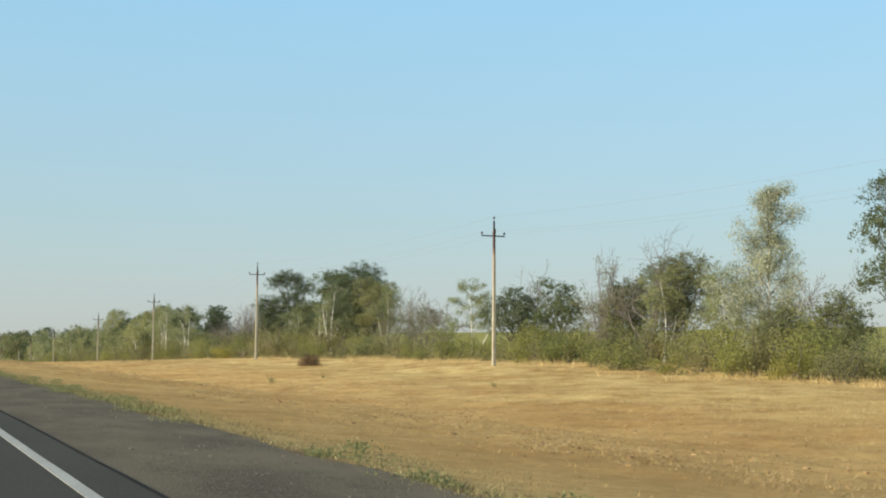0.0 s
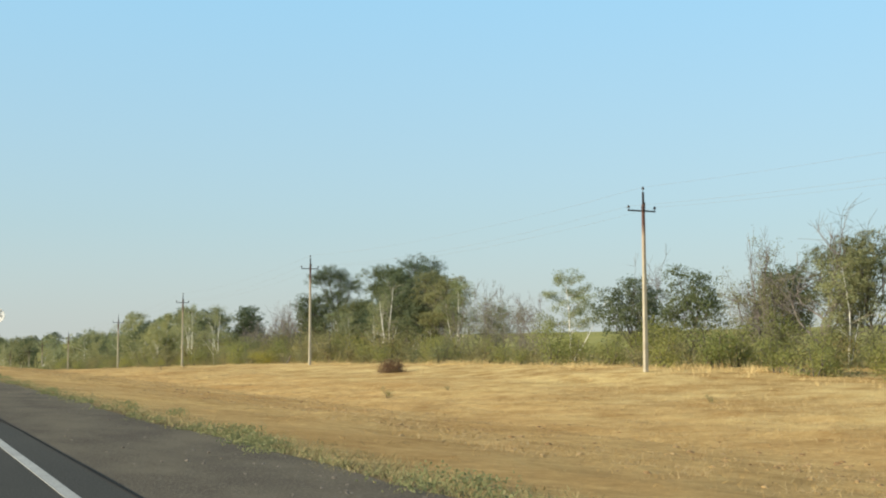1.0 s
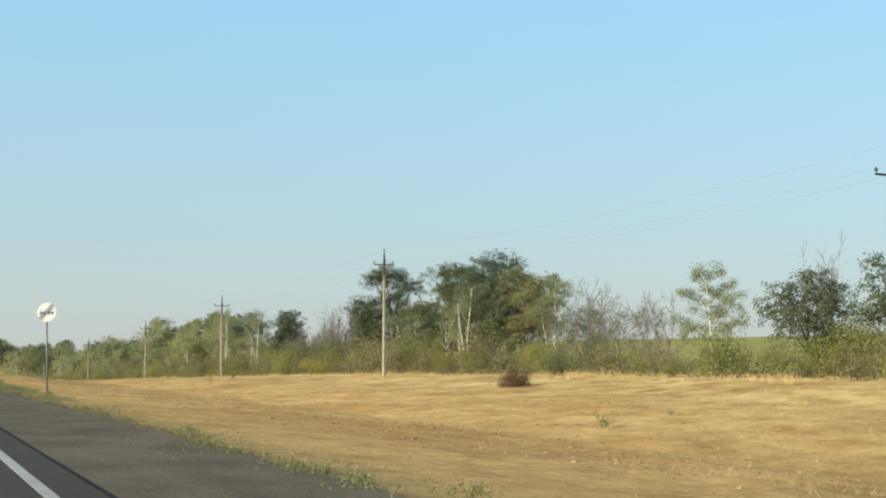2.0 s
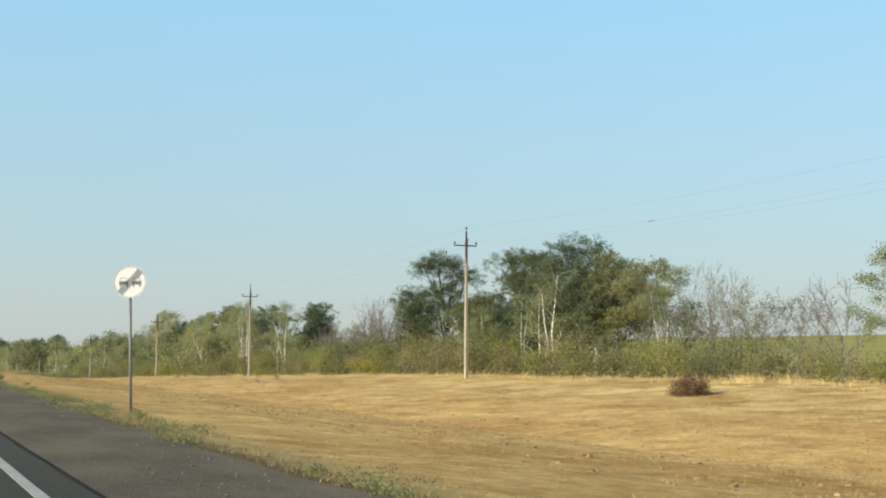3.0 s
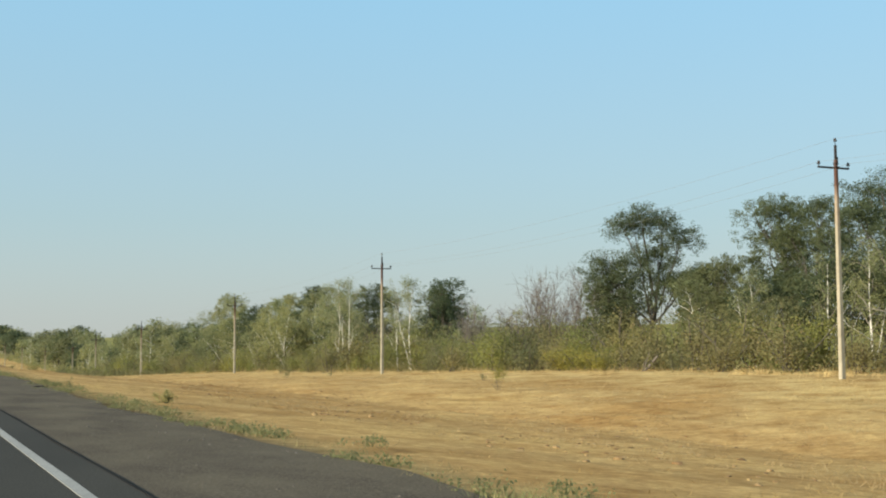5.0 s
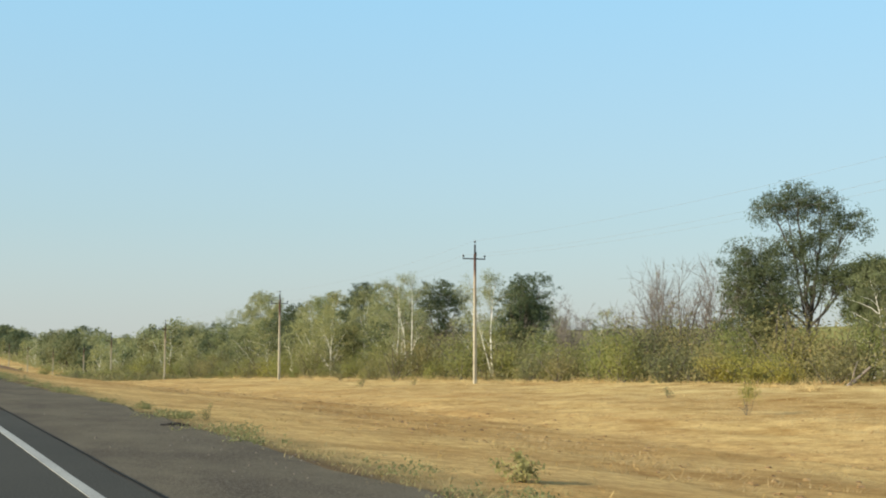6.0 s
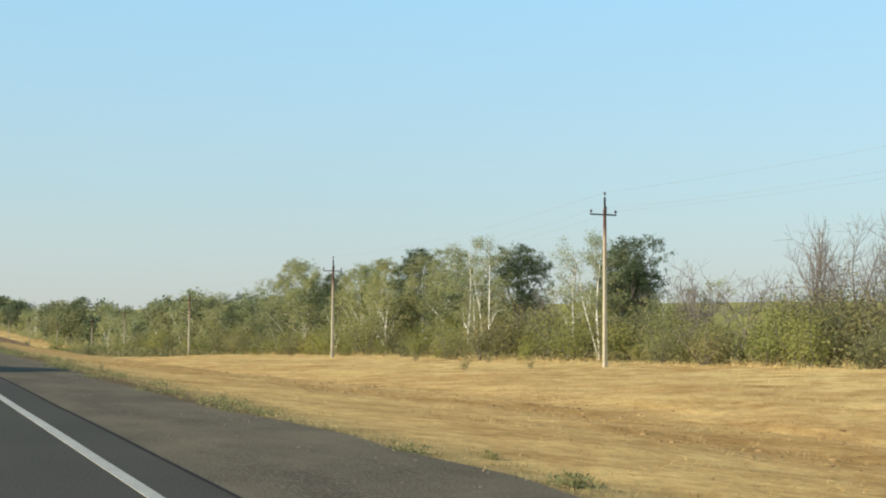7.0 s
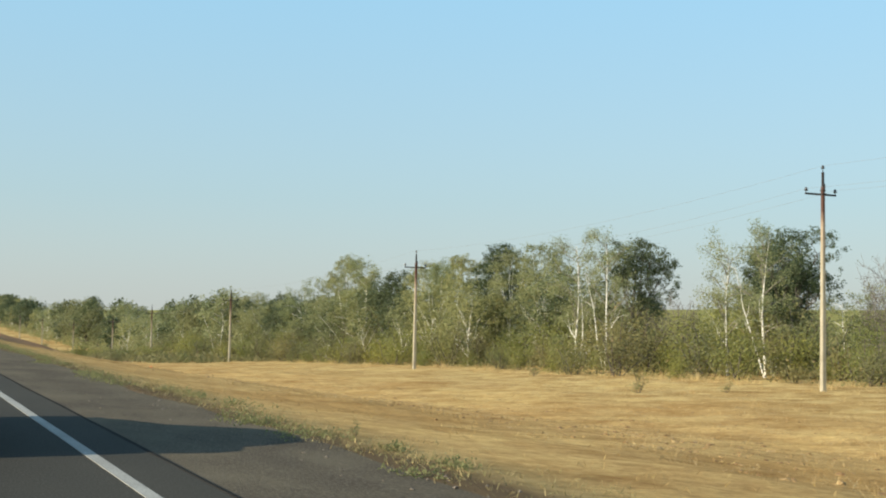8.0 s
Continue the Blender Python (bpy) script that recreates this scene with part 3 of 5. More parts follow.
STYLES = {
    # trunk top, first limb, limbs, limb length, steepness, secondaries, lift, wander, twigs
    "elm": (0.62, 0.2, 10, 0.42, 0.75, 7, 0.06, 0.16, 5),
    "olive": (0.75, 0.15, 13, 0.36, 0.7, 6, 0.05, 0.16, 4),
    "birch": (0.93, 0.4, 15, 0.27, 0.75, 4, -0.02, 0.15, 3),
    "poplar": (0.95, 0.12, 30, 0.34, 0.75, 5, 0.05, 0.13, 3),
    "spreading": (0.66, 0.42, 9, 0.44, 0.62, 6, 0.05, 0.17, 4),
    "sparse": (0.58, 0.16, 10, 0.46, 0.95, 7, 0.06, 0.15, 4),
    "dead": (0.58, 0.16, 10, 0.46, 0.95, 8, 0.075, 0.15, 7),
}


def grow(style, seed, h, w, girth):
    """The wood of a tree of that height and crown width, and the places of its leaves."""
    rng = np.random.RandomState(seed)
    top, low, limbs, reach, steep, seconds, lift, wander, twigs = STYLES[style]
    wood, tips = [], []
    lean = rng.normal(0, 0.05, 2)
    trunk = path(rng, (0, 0, -0.25), (lean[0], lean[1], 1), 1.0 * top + 0.03, 9, 0.05, 0.05)
    trunk[0, 2] = -0.02
    wood.append((trunk, np.linspace(1, 0.12 if style in ("birch", "poplar") else 0.32, 10) * girth, 8))
    az = rng.rand() * 6.28
    for k in range(limbs):
        f = low + (1.0 - low) * (k + 0.6 * rng.rand()) / limbs
        i = f * 9
        j = min(int(i), 8)
        p = trunk[j] + (trunk[j + 1] - trunk[j]) * (i - j)
        az += 2.4 + rng.normal(0, 0.4)
        shrink = 1.0 - 0.84 * f if style == "poplar" else 1.0 - 0.55 * f if style == "birch" else 1.0 - 0.25 * abs(f - 0.6)
        length = reach * shrink * (0.75 + 0.5 * rng.rand())
        limb = path(rng, p, heading(az, steep * (0.6 + 0.6 * rng.rand()) + 0.25 * f), length, 6, wander, lift)
        r = girth * (0.5 - 0.25 * f)
        if style == "birch" and k < 1:
            # a second stem forks off low down
            limb = path(rng, trunk[2 + k], heading(az, 1.3), 0.62 - 0.12 * k, 6, 0.08, 0.06)
            r = girth * 0.5
        wood.append((limb, np.linspace(1, 0.25, 7) * r, 5))
        for q in range(seconds):
            g = 0.3 + 0.7 * (q + rng.rand()) / seconds
            i2 = min(g, 0.999) * 6
            j2 = int(i2)
            p2 = limb[j2] + (limb[j2 + 1] - limb[j2]) * (i2 - j2)
            base = limb[j2 + 1] - limb[j2]
            base = base / (np.linalg.norm(base) + 1e-9) + rng.normal(0, 0.6, 3)
            twig = path(rng, p2, base / np.linalg.norm(base), length * (0.34 + 0.3 * rng.rand()), 4, wander * 1.2, lift)
            wood.append((twig, np.linspace(1, 0.3, 5) * r * 0.32, 4))
            tips += [twig[2], twig[3], twig[4], twig[4]]
            for _ in range(twigs):
                j3 = rng.randint(1, 4)
                e = twig[j3 + 1] - twig[j3]
                e = e / (np.linalg.norm(e) + 1e-9) + rng.normal(0, 0.7, 3)
                fine = path(rng, twig[j3], e / np.linalg.norm(e), length * 0.22, 1, wander, lift)
                wood.append((fine, np.array([1, 0.35]) * r * 0.14, 3))
                tips += [0.5 * (fine[0] + fine[1]), fine[1]]
    tips = np.array(tips)
    # the crown stands over the foot
    drift = tips.mean(0)[:2] / tips.mean(0)[2]
    for pts in [tips] + [w_[0] for w_ in wood]:
        pts[:, :2] -= drift * np.maximum(pts[:, 2:3], 0)
    span = np.percentile(tips, 98, axis=0) - np.percentile(tips, 2, axis=0)
    sc = np.array([w / (0.5 * (span[0] + span[1])), w / (0.5 * (span[0] + span[1])), h / tips[:, 2].max()])
    return [(pts * sc, np.maximum(rad * h, 0.008 if style == "dead" else 0.007), s) for pts, rad, s in wood], tips * sc, rng


def grow_lobed(style, seed, h, w, girth, lobes=None):
    """A rounded tree whose crown is made of several lobes, each fed by a limb; a lobe is (x, y, z, radius, height over radius)."""
    rng = np.random.RandomState(seed)
    if lobes is None:
        low, count, fat = (0.28, 11, 0.26) if style == "elm" else (0.26, 11, 0.235)
        lobes, az = [], rng.rand() * 6.28
        for k in range(count):
            f = (k + 0.5) / count
            az += 2.4 + rng.normal(0, 0.35)
            z = h * (low + 0.08 + (0.86 - low - 0.08) * f)
            reach = w * 0.5 * math.sqrt(max(0.05, 1 - (1.9 * (z / h - 0.54)) ** 2)) - 0.55 * fat * w
            reach = max(reach, 0.0) * rng.uniform(0.75, 1.1)
            lobes.append((reach * math.cos(az), reach * math.sin(az), z + rng.normal(0, 0.03) * h, w * fat * rng.uniform(0.6, 1.2), rng.uniform(0.85, 1.2)))
        lobes.append((0, 0, h * 0.86, w * fat * 0.9, 0.9))
        top = max(l[2] + l[3] * l[4] for l in lobes)
        lobes = [(x, y, z * h / top, r, e) for x, y, z, r, e in lobes]
    wood, tips = [], []
    trunk = path(rng, (0, 0, -0.25), (rng.normal(0, 0.06), rng.normal(0, 0.06), 1), 0.52 * h, 9, 0.06, 0.05)
    wood.append((trunk, np.linspace(1, 0.45, 10) * girth * h, 8))
    for x, y, z, r, e in lobes:
        centre = np.array([x, y, z])
        start = trunk[int(np.clip(0.5 * z / (0.52 * h) * 9 + rng.uniform(-1, 1), 3, 9))]
        f = np.linspace(0, 1, 7)[:, None]
        limb = start + (centre - start) * f + np.array([0, 0, 0.12 * h]) * f * (1 - f) * rng.uniform(-0.4, 0.8) + rng.normal(0, 0.12, (7, 3)) * np.sin(f * math.pi)
        thick = girth * h * 0.42
        wood.append((limb, np.linspace(1, 0.35, 7) * thick, 5))
        d = rng.normal(0, 1, (46, 3))
        d[:, 2] = np.where(d[:, 2] < -0.6, -d[:, 2], d[:, 2])
        d /= np.linalg.norm(d, axis=1)[:, None]
        shell = centre + d * (r * rng.uniform(0.45, 1.0, (46, 1)) ** 0.5) * (1, 1, e)
        tips += list(shell)
        for p in shell[:9]:
            g = np.linspace(0, 1, 3)[:, None]
            begin = limb[rng.randint(3, 7)]
            twig = begin + (p - begin) * g + rng.normal(0, 0.07, (3, 3)) * np.sin(g * math.pi)
            wood.append((twig, np.linspace(1, 0.25, 3) * thick * 0.32, 4))
    return wood, np.array(tips), rng


def leaves(rng, centres, count, spread, size, share=0.8):
    """Leaf sprays scattered in clumps round the given places."""
    keep = rng.rand(len(centres)) < share
    centres = centres[keep] if keep.sum() > 8 else centres
    weight = 0.15 + rng.rand(len(centres))
    pick = rng.choice(len(centres), count, p=weight / weight.sum())
    c = centres[pick] + np.clip(rng.normal(0, 1, (count, 3)), -1.7, 1.7) * spread * (1, 1, 0.75)
    # leaves turn their faces outwards and up
    out = c - centres.mean(0)
    out /= np.linalg.norm(out, axis=1)[:, None] + 1e-9
    face = out * 0.9 + (0, 0, 0.35) + rng.normal(0, 0.8, (count, 3))
    face /= np.linalg.norm(face, axis=1)[:, None] + 1e-9
    a = np.cross(face, rng.normal(0, 1, (count, 3)))
    a /= np.linalg.norm(a, axis=1)[:, None] + 1e-9
    b = np.cross(face, a)
    b /= np.linalg.norm(b, axis=1)[:, None] + 1e-9
    s = size * (0.55 + 0.9 * rng.rand(count, 1))
    v = np.stack([c - a * s * 0.55 - b * s * 0.1, c + b * s * 0.5, c + a * s * 0.55 - b * s * 0.25], 1).reshape(-1, 3)
    return v, np.arange(count * 3).reshape(-1, 3)


def tree(name, label, style, seed, h, w, bark, leafage, count, size, spread=None, girth=0.018, thin=False, lobes=None):
    """A tree at the origin: trunk, limbs and a crown of leaf sprays."""
    rounded = style in ("elm", "olive", "spreading")
    wood, tips, rng = grow_lobed(style, seed, h, w, girth, lobes) if rounded else grow(style, seed, h, w, girth)
    top = tagged(new(name), label, "tree")
    first = Wood()
    first.limb(*wood[0])
    attach("trunk", fast_mesh("trunk", np.concatenate(first.v), np.concatenate(first.f), bark, True), top)
    rest = []
    for limb in wood[1:]:
        if not rest or (limb[2] == 5 and not thin):
            rest.append(Wood())
        if thin:
            limb = (limb[0][::2], limb[1][::2], 3 if limb[2] == 5 else 0)
        if limb[2] > (0 if thin else 3) or (not thin and style != "birch" and style not in ("elm", "olive", "spreading")):
            rest[-1].limb(*limb)
    limbs_made = []
    for limb in rest:
        limbs_made.append(limb)
        attach("limb", fast_mesh("limb", np.concatenate(limb.v), np.concatenate(limb.f), bark if bark is not M_BIRCH or len(limbs_made) < 3 else M_TWIG, True), top)
    if count:
        loose = spread or (0.062 * w if rounded else 0.028 * h)
        if rounded:
            # each branch end carries a few tight sprays, with gaps between them
            tips = tips[rng.rand(len(tips)) < (0.72 if style != "olive" else 0.6)]
            tips = np.repeat(tips, 3, axis=0) + np.clip(rng.normal(0, 1, (3 * len(tips), 3)), -1.7, 1.7) * loose * (1, 1, 0.75)
            loose *= 0.42
        v, f = leaves(rng, tips, count, loose, size, 0.95 if rounded or style == "poplar" else 0.75)
        attach("crown", fast_mesh("crown", v, f, leafage), top)
    return top


LABELS = {
    "spreading": ("elm_tree", "dark green broadleaf tree with a spreading umbrella crown"),
    "elm": ("elm_tree", "dark green broadleaf tree with a dense rounded crown"),
    "olive": ("broadleaf_tree", "brownish olive tree with a thinning late-summer crown"),
    "birch": ("birch_tree", "white-barked birch with a sparse grey-green crown"),
    "poplar": ("poplar_tree", "tall pale poplar with a feathery silvery crown"),
    "sparse": ("thin_tree", "half-bare tree with thin grey branches and sparse leaves"),
    "grove": ("broadleaf_tree", "slender grey-green tree of a dense young grove"),
    "dead": ("bare_tree", "bare dead tree with thin grey branches"),
}
LOOK = {  # bark, leaves, leaf count, leaf size, girth
    "elm": (M_BARK, M_ELM, 25000, 0.115, 0.018), "olive": (M_BARK, M_OLIVE, 22000, 0.092, 0.015), "birch": (M_BIRCH, M_BIRCHLEAF, 17000, 0.086, 0.0115),
    "spreading": (M_BARK, M_ELM, 27000, 0.115, 0.02),
    "grove": (M_BIRCH, M_GROVE, 20000, 0.098, 0.011), "sparse": (M_DEADWOOD, M_OLIVE, 3600, 0.085, 0.014),
    "poplar": (M_BIRCH, M_POPLAR, 18000, 0.10, 0.012), "dead": (M_DEADWOOD, M_OLIVE, 60, 0.12, 0.014),
}
SEED = [100]


def plant(style, x, y, h, w, sink=0.0, full=1.0, turn=None, thin=False, coarse=1.0, spread=None, lobes=None, stout=1.0):
    SEED[0] += 1
    bark, leafage, count, size, girth = LOOK[style]
    name, label = LABELS[style]
    ob = tree(name, label, "olive" if style == "grove" else style, SEED[0], h, w, bark, leafage, int(count * full * (w * h / 45) ** 0.5), size * coarse, spread, girth=girth * stout, thin=thin, lobes=lobes)
    ob.matrix_world = pose(x, y, float(ground_z(x, y)) - sink, 0, 0, (SEED[0] * 77) % 360 if turn is None else turn)
    return ob


# the belt along the field, from the near end onwards
plant("elm", 50, 46.4, 11.2, 5.0, full=0.6)
plant("olive", 47, 48.4, 4.6, 3.6, full=0.7)
plant("dead", 48, 51.0, 6.6, 4.4)
plant("olive", 47, 53.0, 4.2, 3.4, full=0.6)
plant("poplar", 50, 57.6, 11.4, 5.2, full=1.7, turn=130)
plant("birch", 48, 59.3, 6.6, 3.0, full=0.7)
plant("sparse", 50.5, 62.0, 7.0, 4.6, full=1.6, stout=1.2)
plant("birch", 48.9, 66.6, 6.2, 3.4, full=0.6)
plant("olive", 51, 66.8, 7.6, 4.2, full=0.9)
plant("dead", 50, 69.2, 9.8, 6.4, stout=1.7)
plant("olive", 52, 70.2, 7.4, 4.8, full=0.8)
plant("sparse", 49, 73.2, 7.6, 4.6, full=2.4, stout=1.9)
plant("sparse", 50.5, 76.8, 6.2, 4.6, full=1.3, stout=1.4)
plant("elm", 52, 75.6, 6.2, 4.6, full=0.6)
plant("dead", 49.5, 74.6, 8.6, 3.6)
plant("elm", 49, 80.8, 6.4, 4.2, full=0.5)
plant("elm", 48, 86.4, 5.8, 4.8, full=0.6)
plant("dead", 51, 88.2, 8.7, 3.6)
plant("birch", 50, 97.9, 7.2, 4.4, full=0.8)
plant("dead", 48, 100.5, 5.7, 3.6)
plant("sparse", 50, 117.6, 7.4, 4.6)
plant("sparse", 50.5, 112.3, 7.0, 6.0)
plant("sparse", 49.5, 108.4, 6.0, 4.8)
plant("sparse", 49, 105.0, 5.2, 4.2)
plant("birch", 50.5, 119.4, 7.8, 3.8, full=0.7)
plant("dead", 52, 116.0, 7.9, 3.6)
plant("olive", 51.0, 123.4, 8.4, 4.6, full=0.85)
plant("olive", 52, 127.4, 9.2, 5.2, full=1.0)
plant("elm", 53, 131.8, 9.8, 5.4, full=1.1, coarse=0.9)
plant("elm", 55, 139.5, 11.8, 7.0, full=1.1, coarse=0.85)
plant("elm", 55, 148.8, 11.6, 6.0, full=1.1, coarse=0.85)
plant("elm", 54, 144.0, 11.0, 5.4, full=1.1, coarse=0.85)
plant("birch", 48.6, 131.6, 8.8, 3.2, full=0.22, stout=1.5)
plant("birch", 49.0, 134.8, 7.2, 2.6, full=0.3, stout=1.3)
plant("birch", 49.5, 138.4, 6.6, 2.8, full=0.25, stout=1.2)
plant("birch", 49.0, 144.3, 6.2, 2.8, full=0.4)
for y, h in ((128.8, 6.6), (134.2, 7.2), (139.6, 6.8), (146.0, 6.0)):
    plant("elm", 51.6, y, h, 5.2, full=0.75)
plant("olive", 52, 152.0, 7.6, 4.8)
# the umbrella-shaped elm: a broad head on two stems over lower side lobes
plant("spreading", 53, 161.4, 12.2, 7.8, full=1.5, coarse=0.85, turn=0, lobes=[(0.75 * u, -0.66 * u, z, r, e) for u, z, r, e in (
    (-1.7, 10.4, 1.45, 0.85), (-0.3, 11.1, 1.4, 0.8), (1.1, 10.5, 1.45, 0.85), (2.4, 9.4, 1.4, 0.8), (-3.6, 7.4, 1.45, 0.8), (-2.4, 6.4, 1.6, 0.85), (-0.6, 7.7, 1.7, 0.85), (0.9, 8, 1.6, 0.85), (0, 5.5, 2, 0.8), (1.9, 5.9, 1.7, 0.8), (3.5, 6.4, 1.35, 0.75), (-1.6, 4.5, 1.6, 0.8))])
plant("elm", 51.5, 164.6, 7.2, 4.4, full=0.7)
plant("dead", 52, 167.2, 9.6, 6.0)
plant("elm", 55, 157.5, 7.4, 4.4)
plant("dead", 50, 171.0, 8.8, 5.4, stout=1.6)
plant("dead", 51.5, 169.2, 8.6, 4.8, stout=1.7)
plant("dead", 49, 172.8, 7.6, 4.6)
plant("dead", 51, 174.2, 8.8, 4.2, stout=1.5)
plant("dead", 49, 179.0, 6.4, 5.2, stout=1.9)
plant("dead", 48, 181.6, 5.2, 2.6, stout=1.3)
plant("dead", 50, 186.0, 7.0, 3.2, stout=1.3)
plant("elm", 51, 194.2, 9.2, 5.0, full=0.7)
plant("elm", 53, 198.4, 8.2, 4.2, full=0.7)
plant("birch", 46.0, 190.9, 9.0, 4.4, full=0.4)
plant("birch", 46.0, 194.3, 9.0, 3.2, full=0.35)
plant("dead", 48, 201.4, 5.6, 3.4)
plant("elm", 50, 209.5, 9.5, 5.4, full=0.75)
plant("birch", 46.0, 207.4, 9.8, 4.0, full=0.45)
plant("birch", 46.4, 212.4, 10.2, 3.8, full=0.45)
plant("grove", 50, 222.5, 10.2, 4.8, full=0.8, thin=True, coarse=1.05)
plant("grove", 49, 227.0, 9.9, 4.6, full=0.8, thin=True, coarse=1.05)
plant("elm", 50, 231.4, 10.7, 4.8, full=0.8, thin=True, coarse=1.05)
plant("grove", 49, 236.0, 9.9, 4.4, full=0.9, thin=True, coarse=1.05)
plant("birch", 49, 241.0, 10.0, 4.4, full=1.2, thin=True, coarse=1.05)
plant("grove", 49, 246.0, 10.2, 4.6, full=0.8, thin=True, coarse=1.05)
plant("elm", 48, 251.0, 9.4, 4.6, full=0.7, thin=True, coarse=1.05)
plant("birch", 47, 256.0, 10.8, 5.0, full=1.4, thin=True, coarse=1.05)
plant("grove", 47, 262.0, 11.6, 6.0, full=1.1, thin=True, coarse=1.05)
plant("grove", 47, 268.0, 9.6, 5.6, full=0.8, thin=True, coarse=1.05)
plant("birch", 47, 277.0, 8.8, 6.0, full=0.8, thin=True, coarse=1.05)
plant("elm", 47, 285.0, 8.3, 5.4, full=0.8, thin=True, coarse=1.05)
plant("grove", 47, 295.0, 8.8, 6.0, full=0.8, thin=True, coarse=1.05)
plant("elm", 47, 303.0, 8.4, 5.6, full=0.8, thin=True, coarse=1.05)

# looser copies behind the belt and in the woods further on
models = []
for style, h, w, full in (("elm", 9.0, 6.4, 0.18), ("grove", 8.5, 5.2, 0.28), ("birch", 9.5, 5.0, 0.3), ("olive", 7.0, 5.4, 0.26), ("birch", 8.0, 5.4, 0.3), ("elm", 8.0, 6.0, 0.18)):
    models.append((plant(style, 55 + len(models), 236 + 11.0 * len(models), h, w, full=full * 0.72, thin=True, coarse=1.5), h))
far_models = []
for style, h, w in (("grove", 10.0, 6.4), ("birch", 10.0, 6.0), ("elm", 9.4, 6.4), ("olive", 9.0, 6.4), ("elm", 9.8, 5.6)):
    far_models.append((plant(style, 48, 312 + 6.0 * len(far_models), h, w, full=0.1, thin=True, coarse=2.8), h))
rng = np.random.RandomState(11)
for k in range(18):
    y = 132 + k * 9.0 + rng.uniform(-2.5, 2.5)
    if 64 < y < 112 or 172 < y < 186:
        continue
    m, h = models[rng.randint(6)]
    x, s = rng.uniform(55, 63), rng.uniform(0.62, 0.86)
    copy_thing(m, pose(x, y, float(ground_z(x, y)), 0, 0, rng.uniform(0, 360)) @ Matrix.Diagonal((s, s, s, 1)))
for k in range(52):
    y = 44 + k * 4.9 + rng.uniform(-2, 2)
    if y < 124 or 172 < y < 185:
        continue
    m, h = models[(1, 2, 3, 4)[rng.randint(4)]]
    x, s = rng.uniform(47, 54), rng.uniform(3.4, 6.2) / h
    copy_thing(m, pose(x, y, float(ground_z(x, y)), 0, 0, rng.uniform(0, 360)) @ Matrix.Diagonal((s * 1.25, s * 1.25, s, 1)))
for k in range(54):
    y = 212 + k * 1.95 + rng.uniform(-1, 1)
    m, h = models[(1, 1, 4, 0, 5)[rng.randint(5)]]
    x, s = rng.uniform(44.5 if y > 226 else 48.5, 50.5), rng.uniform(5.4, 8.4) / h
    copy_thing(m, pose(x, y, float(ground_z(x, y)) - 0.3, 0, 0, rng.uniform(0, 360)) @ Matrix.Diagonal((s * 1.15, s * 1.15, s, 1)))
for k in range(120):
    y = 300 + 3.4 * k + rng.uniform(-4, 4)
    m, h = far_models[rng.randint(5)]
    x = rng.uniform(42.5, 50) if k % 4 else rng.uniform(52, 90)
    s = rng.uniform(5.4, 10.2) * (1 + min(max((y - 330) / 250, 0), 0.12)) / h
    copy_thing(m, pose(x, y, float(ground_z(x, y)) - 1.3, 0, 0, rng.uniform(0, 360)) @ Matrix.Diagonal((s * 1.08, s * 1.08, s * 1.12, 1)))


for k in range(40):
    y = 700 + 9.0 * k + rng.uniform(-4, 4)
    m, h = far_models[rng.randint(5)]
    x, s = rng.uniform(44, 60) + 0.06 * (y - 700), rng.uniform(9.0, 12.5) / h
    copy_thing(m, pose(x, y, float(ground_z(x, y)) - 1.3, 0, 0, rng.uniform(0, 360)) @ Matrix.Diagonal((s * 1.3, s * 1.3, s * 1.12, 1)))


# ---- shrubs ----
def shrub(seed, h, w, leafage, count, size, name="shrub", label="tangled green shrub at the edge of the trees", bare=0.0, mound=False):
    rng = np.random.RandomState(seed)
    wood, tips = Wood(), []
    for k in range(7):
        az, up = rng.rand() * 6.28, rng.uniform(0.55, 1.45)
        stem = path(rng, (rng.normal(0, 0.08), rng.normal(0, 0.08), -0.1), heading(az, up), rng.uniform(0.7, 1.15), 5, 0.16, 0.03)
        wood.limb(stem, np.linspace(0.018, 0.006, 6), 3)
        for _ in range(2):
            j = rng.randint(1, 5)
            twig = path(rng, stem[j], heading(rng.rand() * 6.28, rng.uniform(0.1, 1.2)), rng.uniform(0.25, 0.5), 3, 0.2, 0.02)
            wood.limb(twig, np.linspace(0.008, 0.003, 4), 3)
            tips += [twig[1], twig[2], twig[3], twig[3]]
        tips += [stem[3], stem[4], stem[5]]
    tips = np.array(tips)
    if mound:
        # a low dense heap of stalks instead of an open bush
        d = rng.normal(0, 1, (260, 3))
        d = d / np.linalg.norm(d, axis=1)[:, None] * rng.rand(260, 1) ** 0.4
        tips = np.abs(d) * (0, 0, 1) + d * (0.75, 0.75, 0)
    sc = np.array([w / 1.5, w / 1.5, h / tips[:, 2].max()])
    top = tagged(new(name), label, "shrub")
    attach("woody_base", fast_mesh("woody_base", np.concatenate(wood.v) * sc, np.concatenate(wood.f), M_BARK, True), top)
    v, f = leaves(rng, tips[tips[:, 2] > bare * tips[:, 2].max()] * sc, count, 0.14 * h, size, 0.95)
    v[:, 2] = np.maximum(v[:, 2], 0.02)
    attach("foliage", fast_mesh("foliage", v, f, leafage), top)
    return top


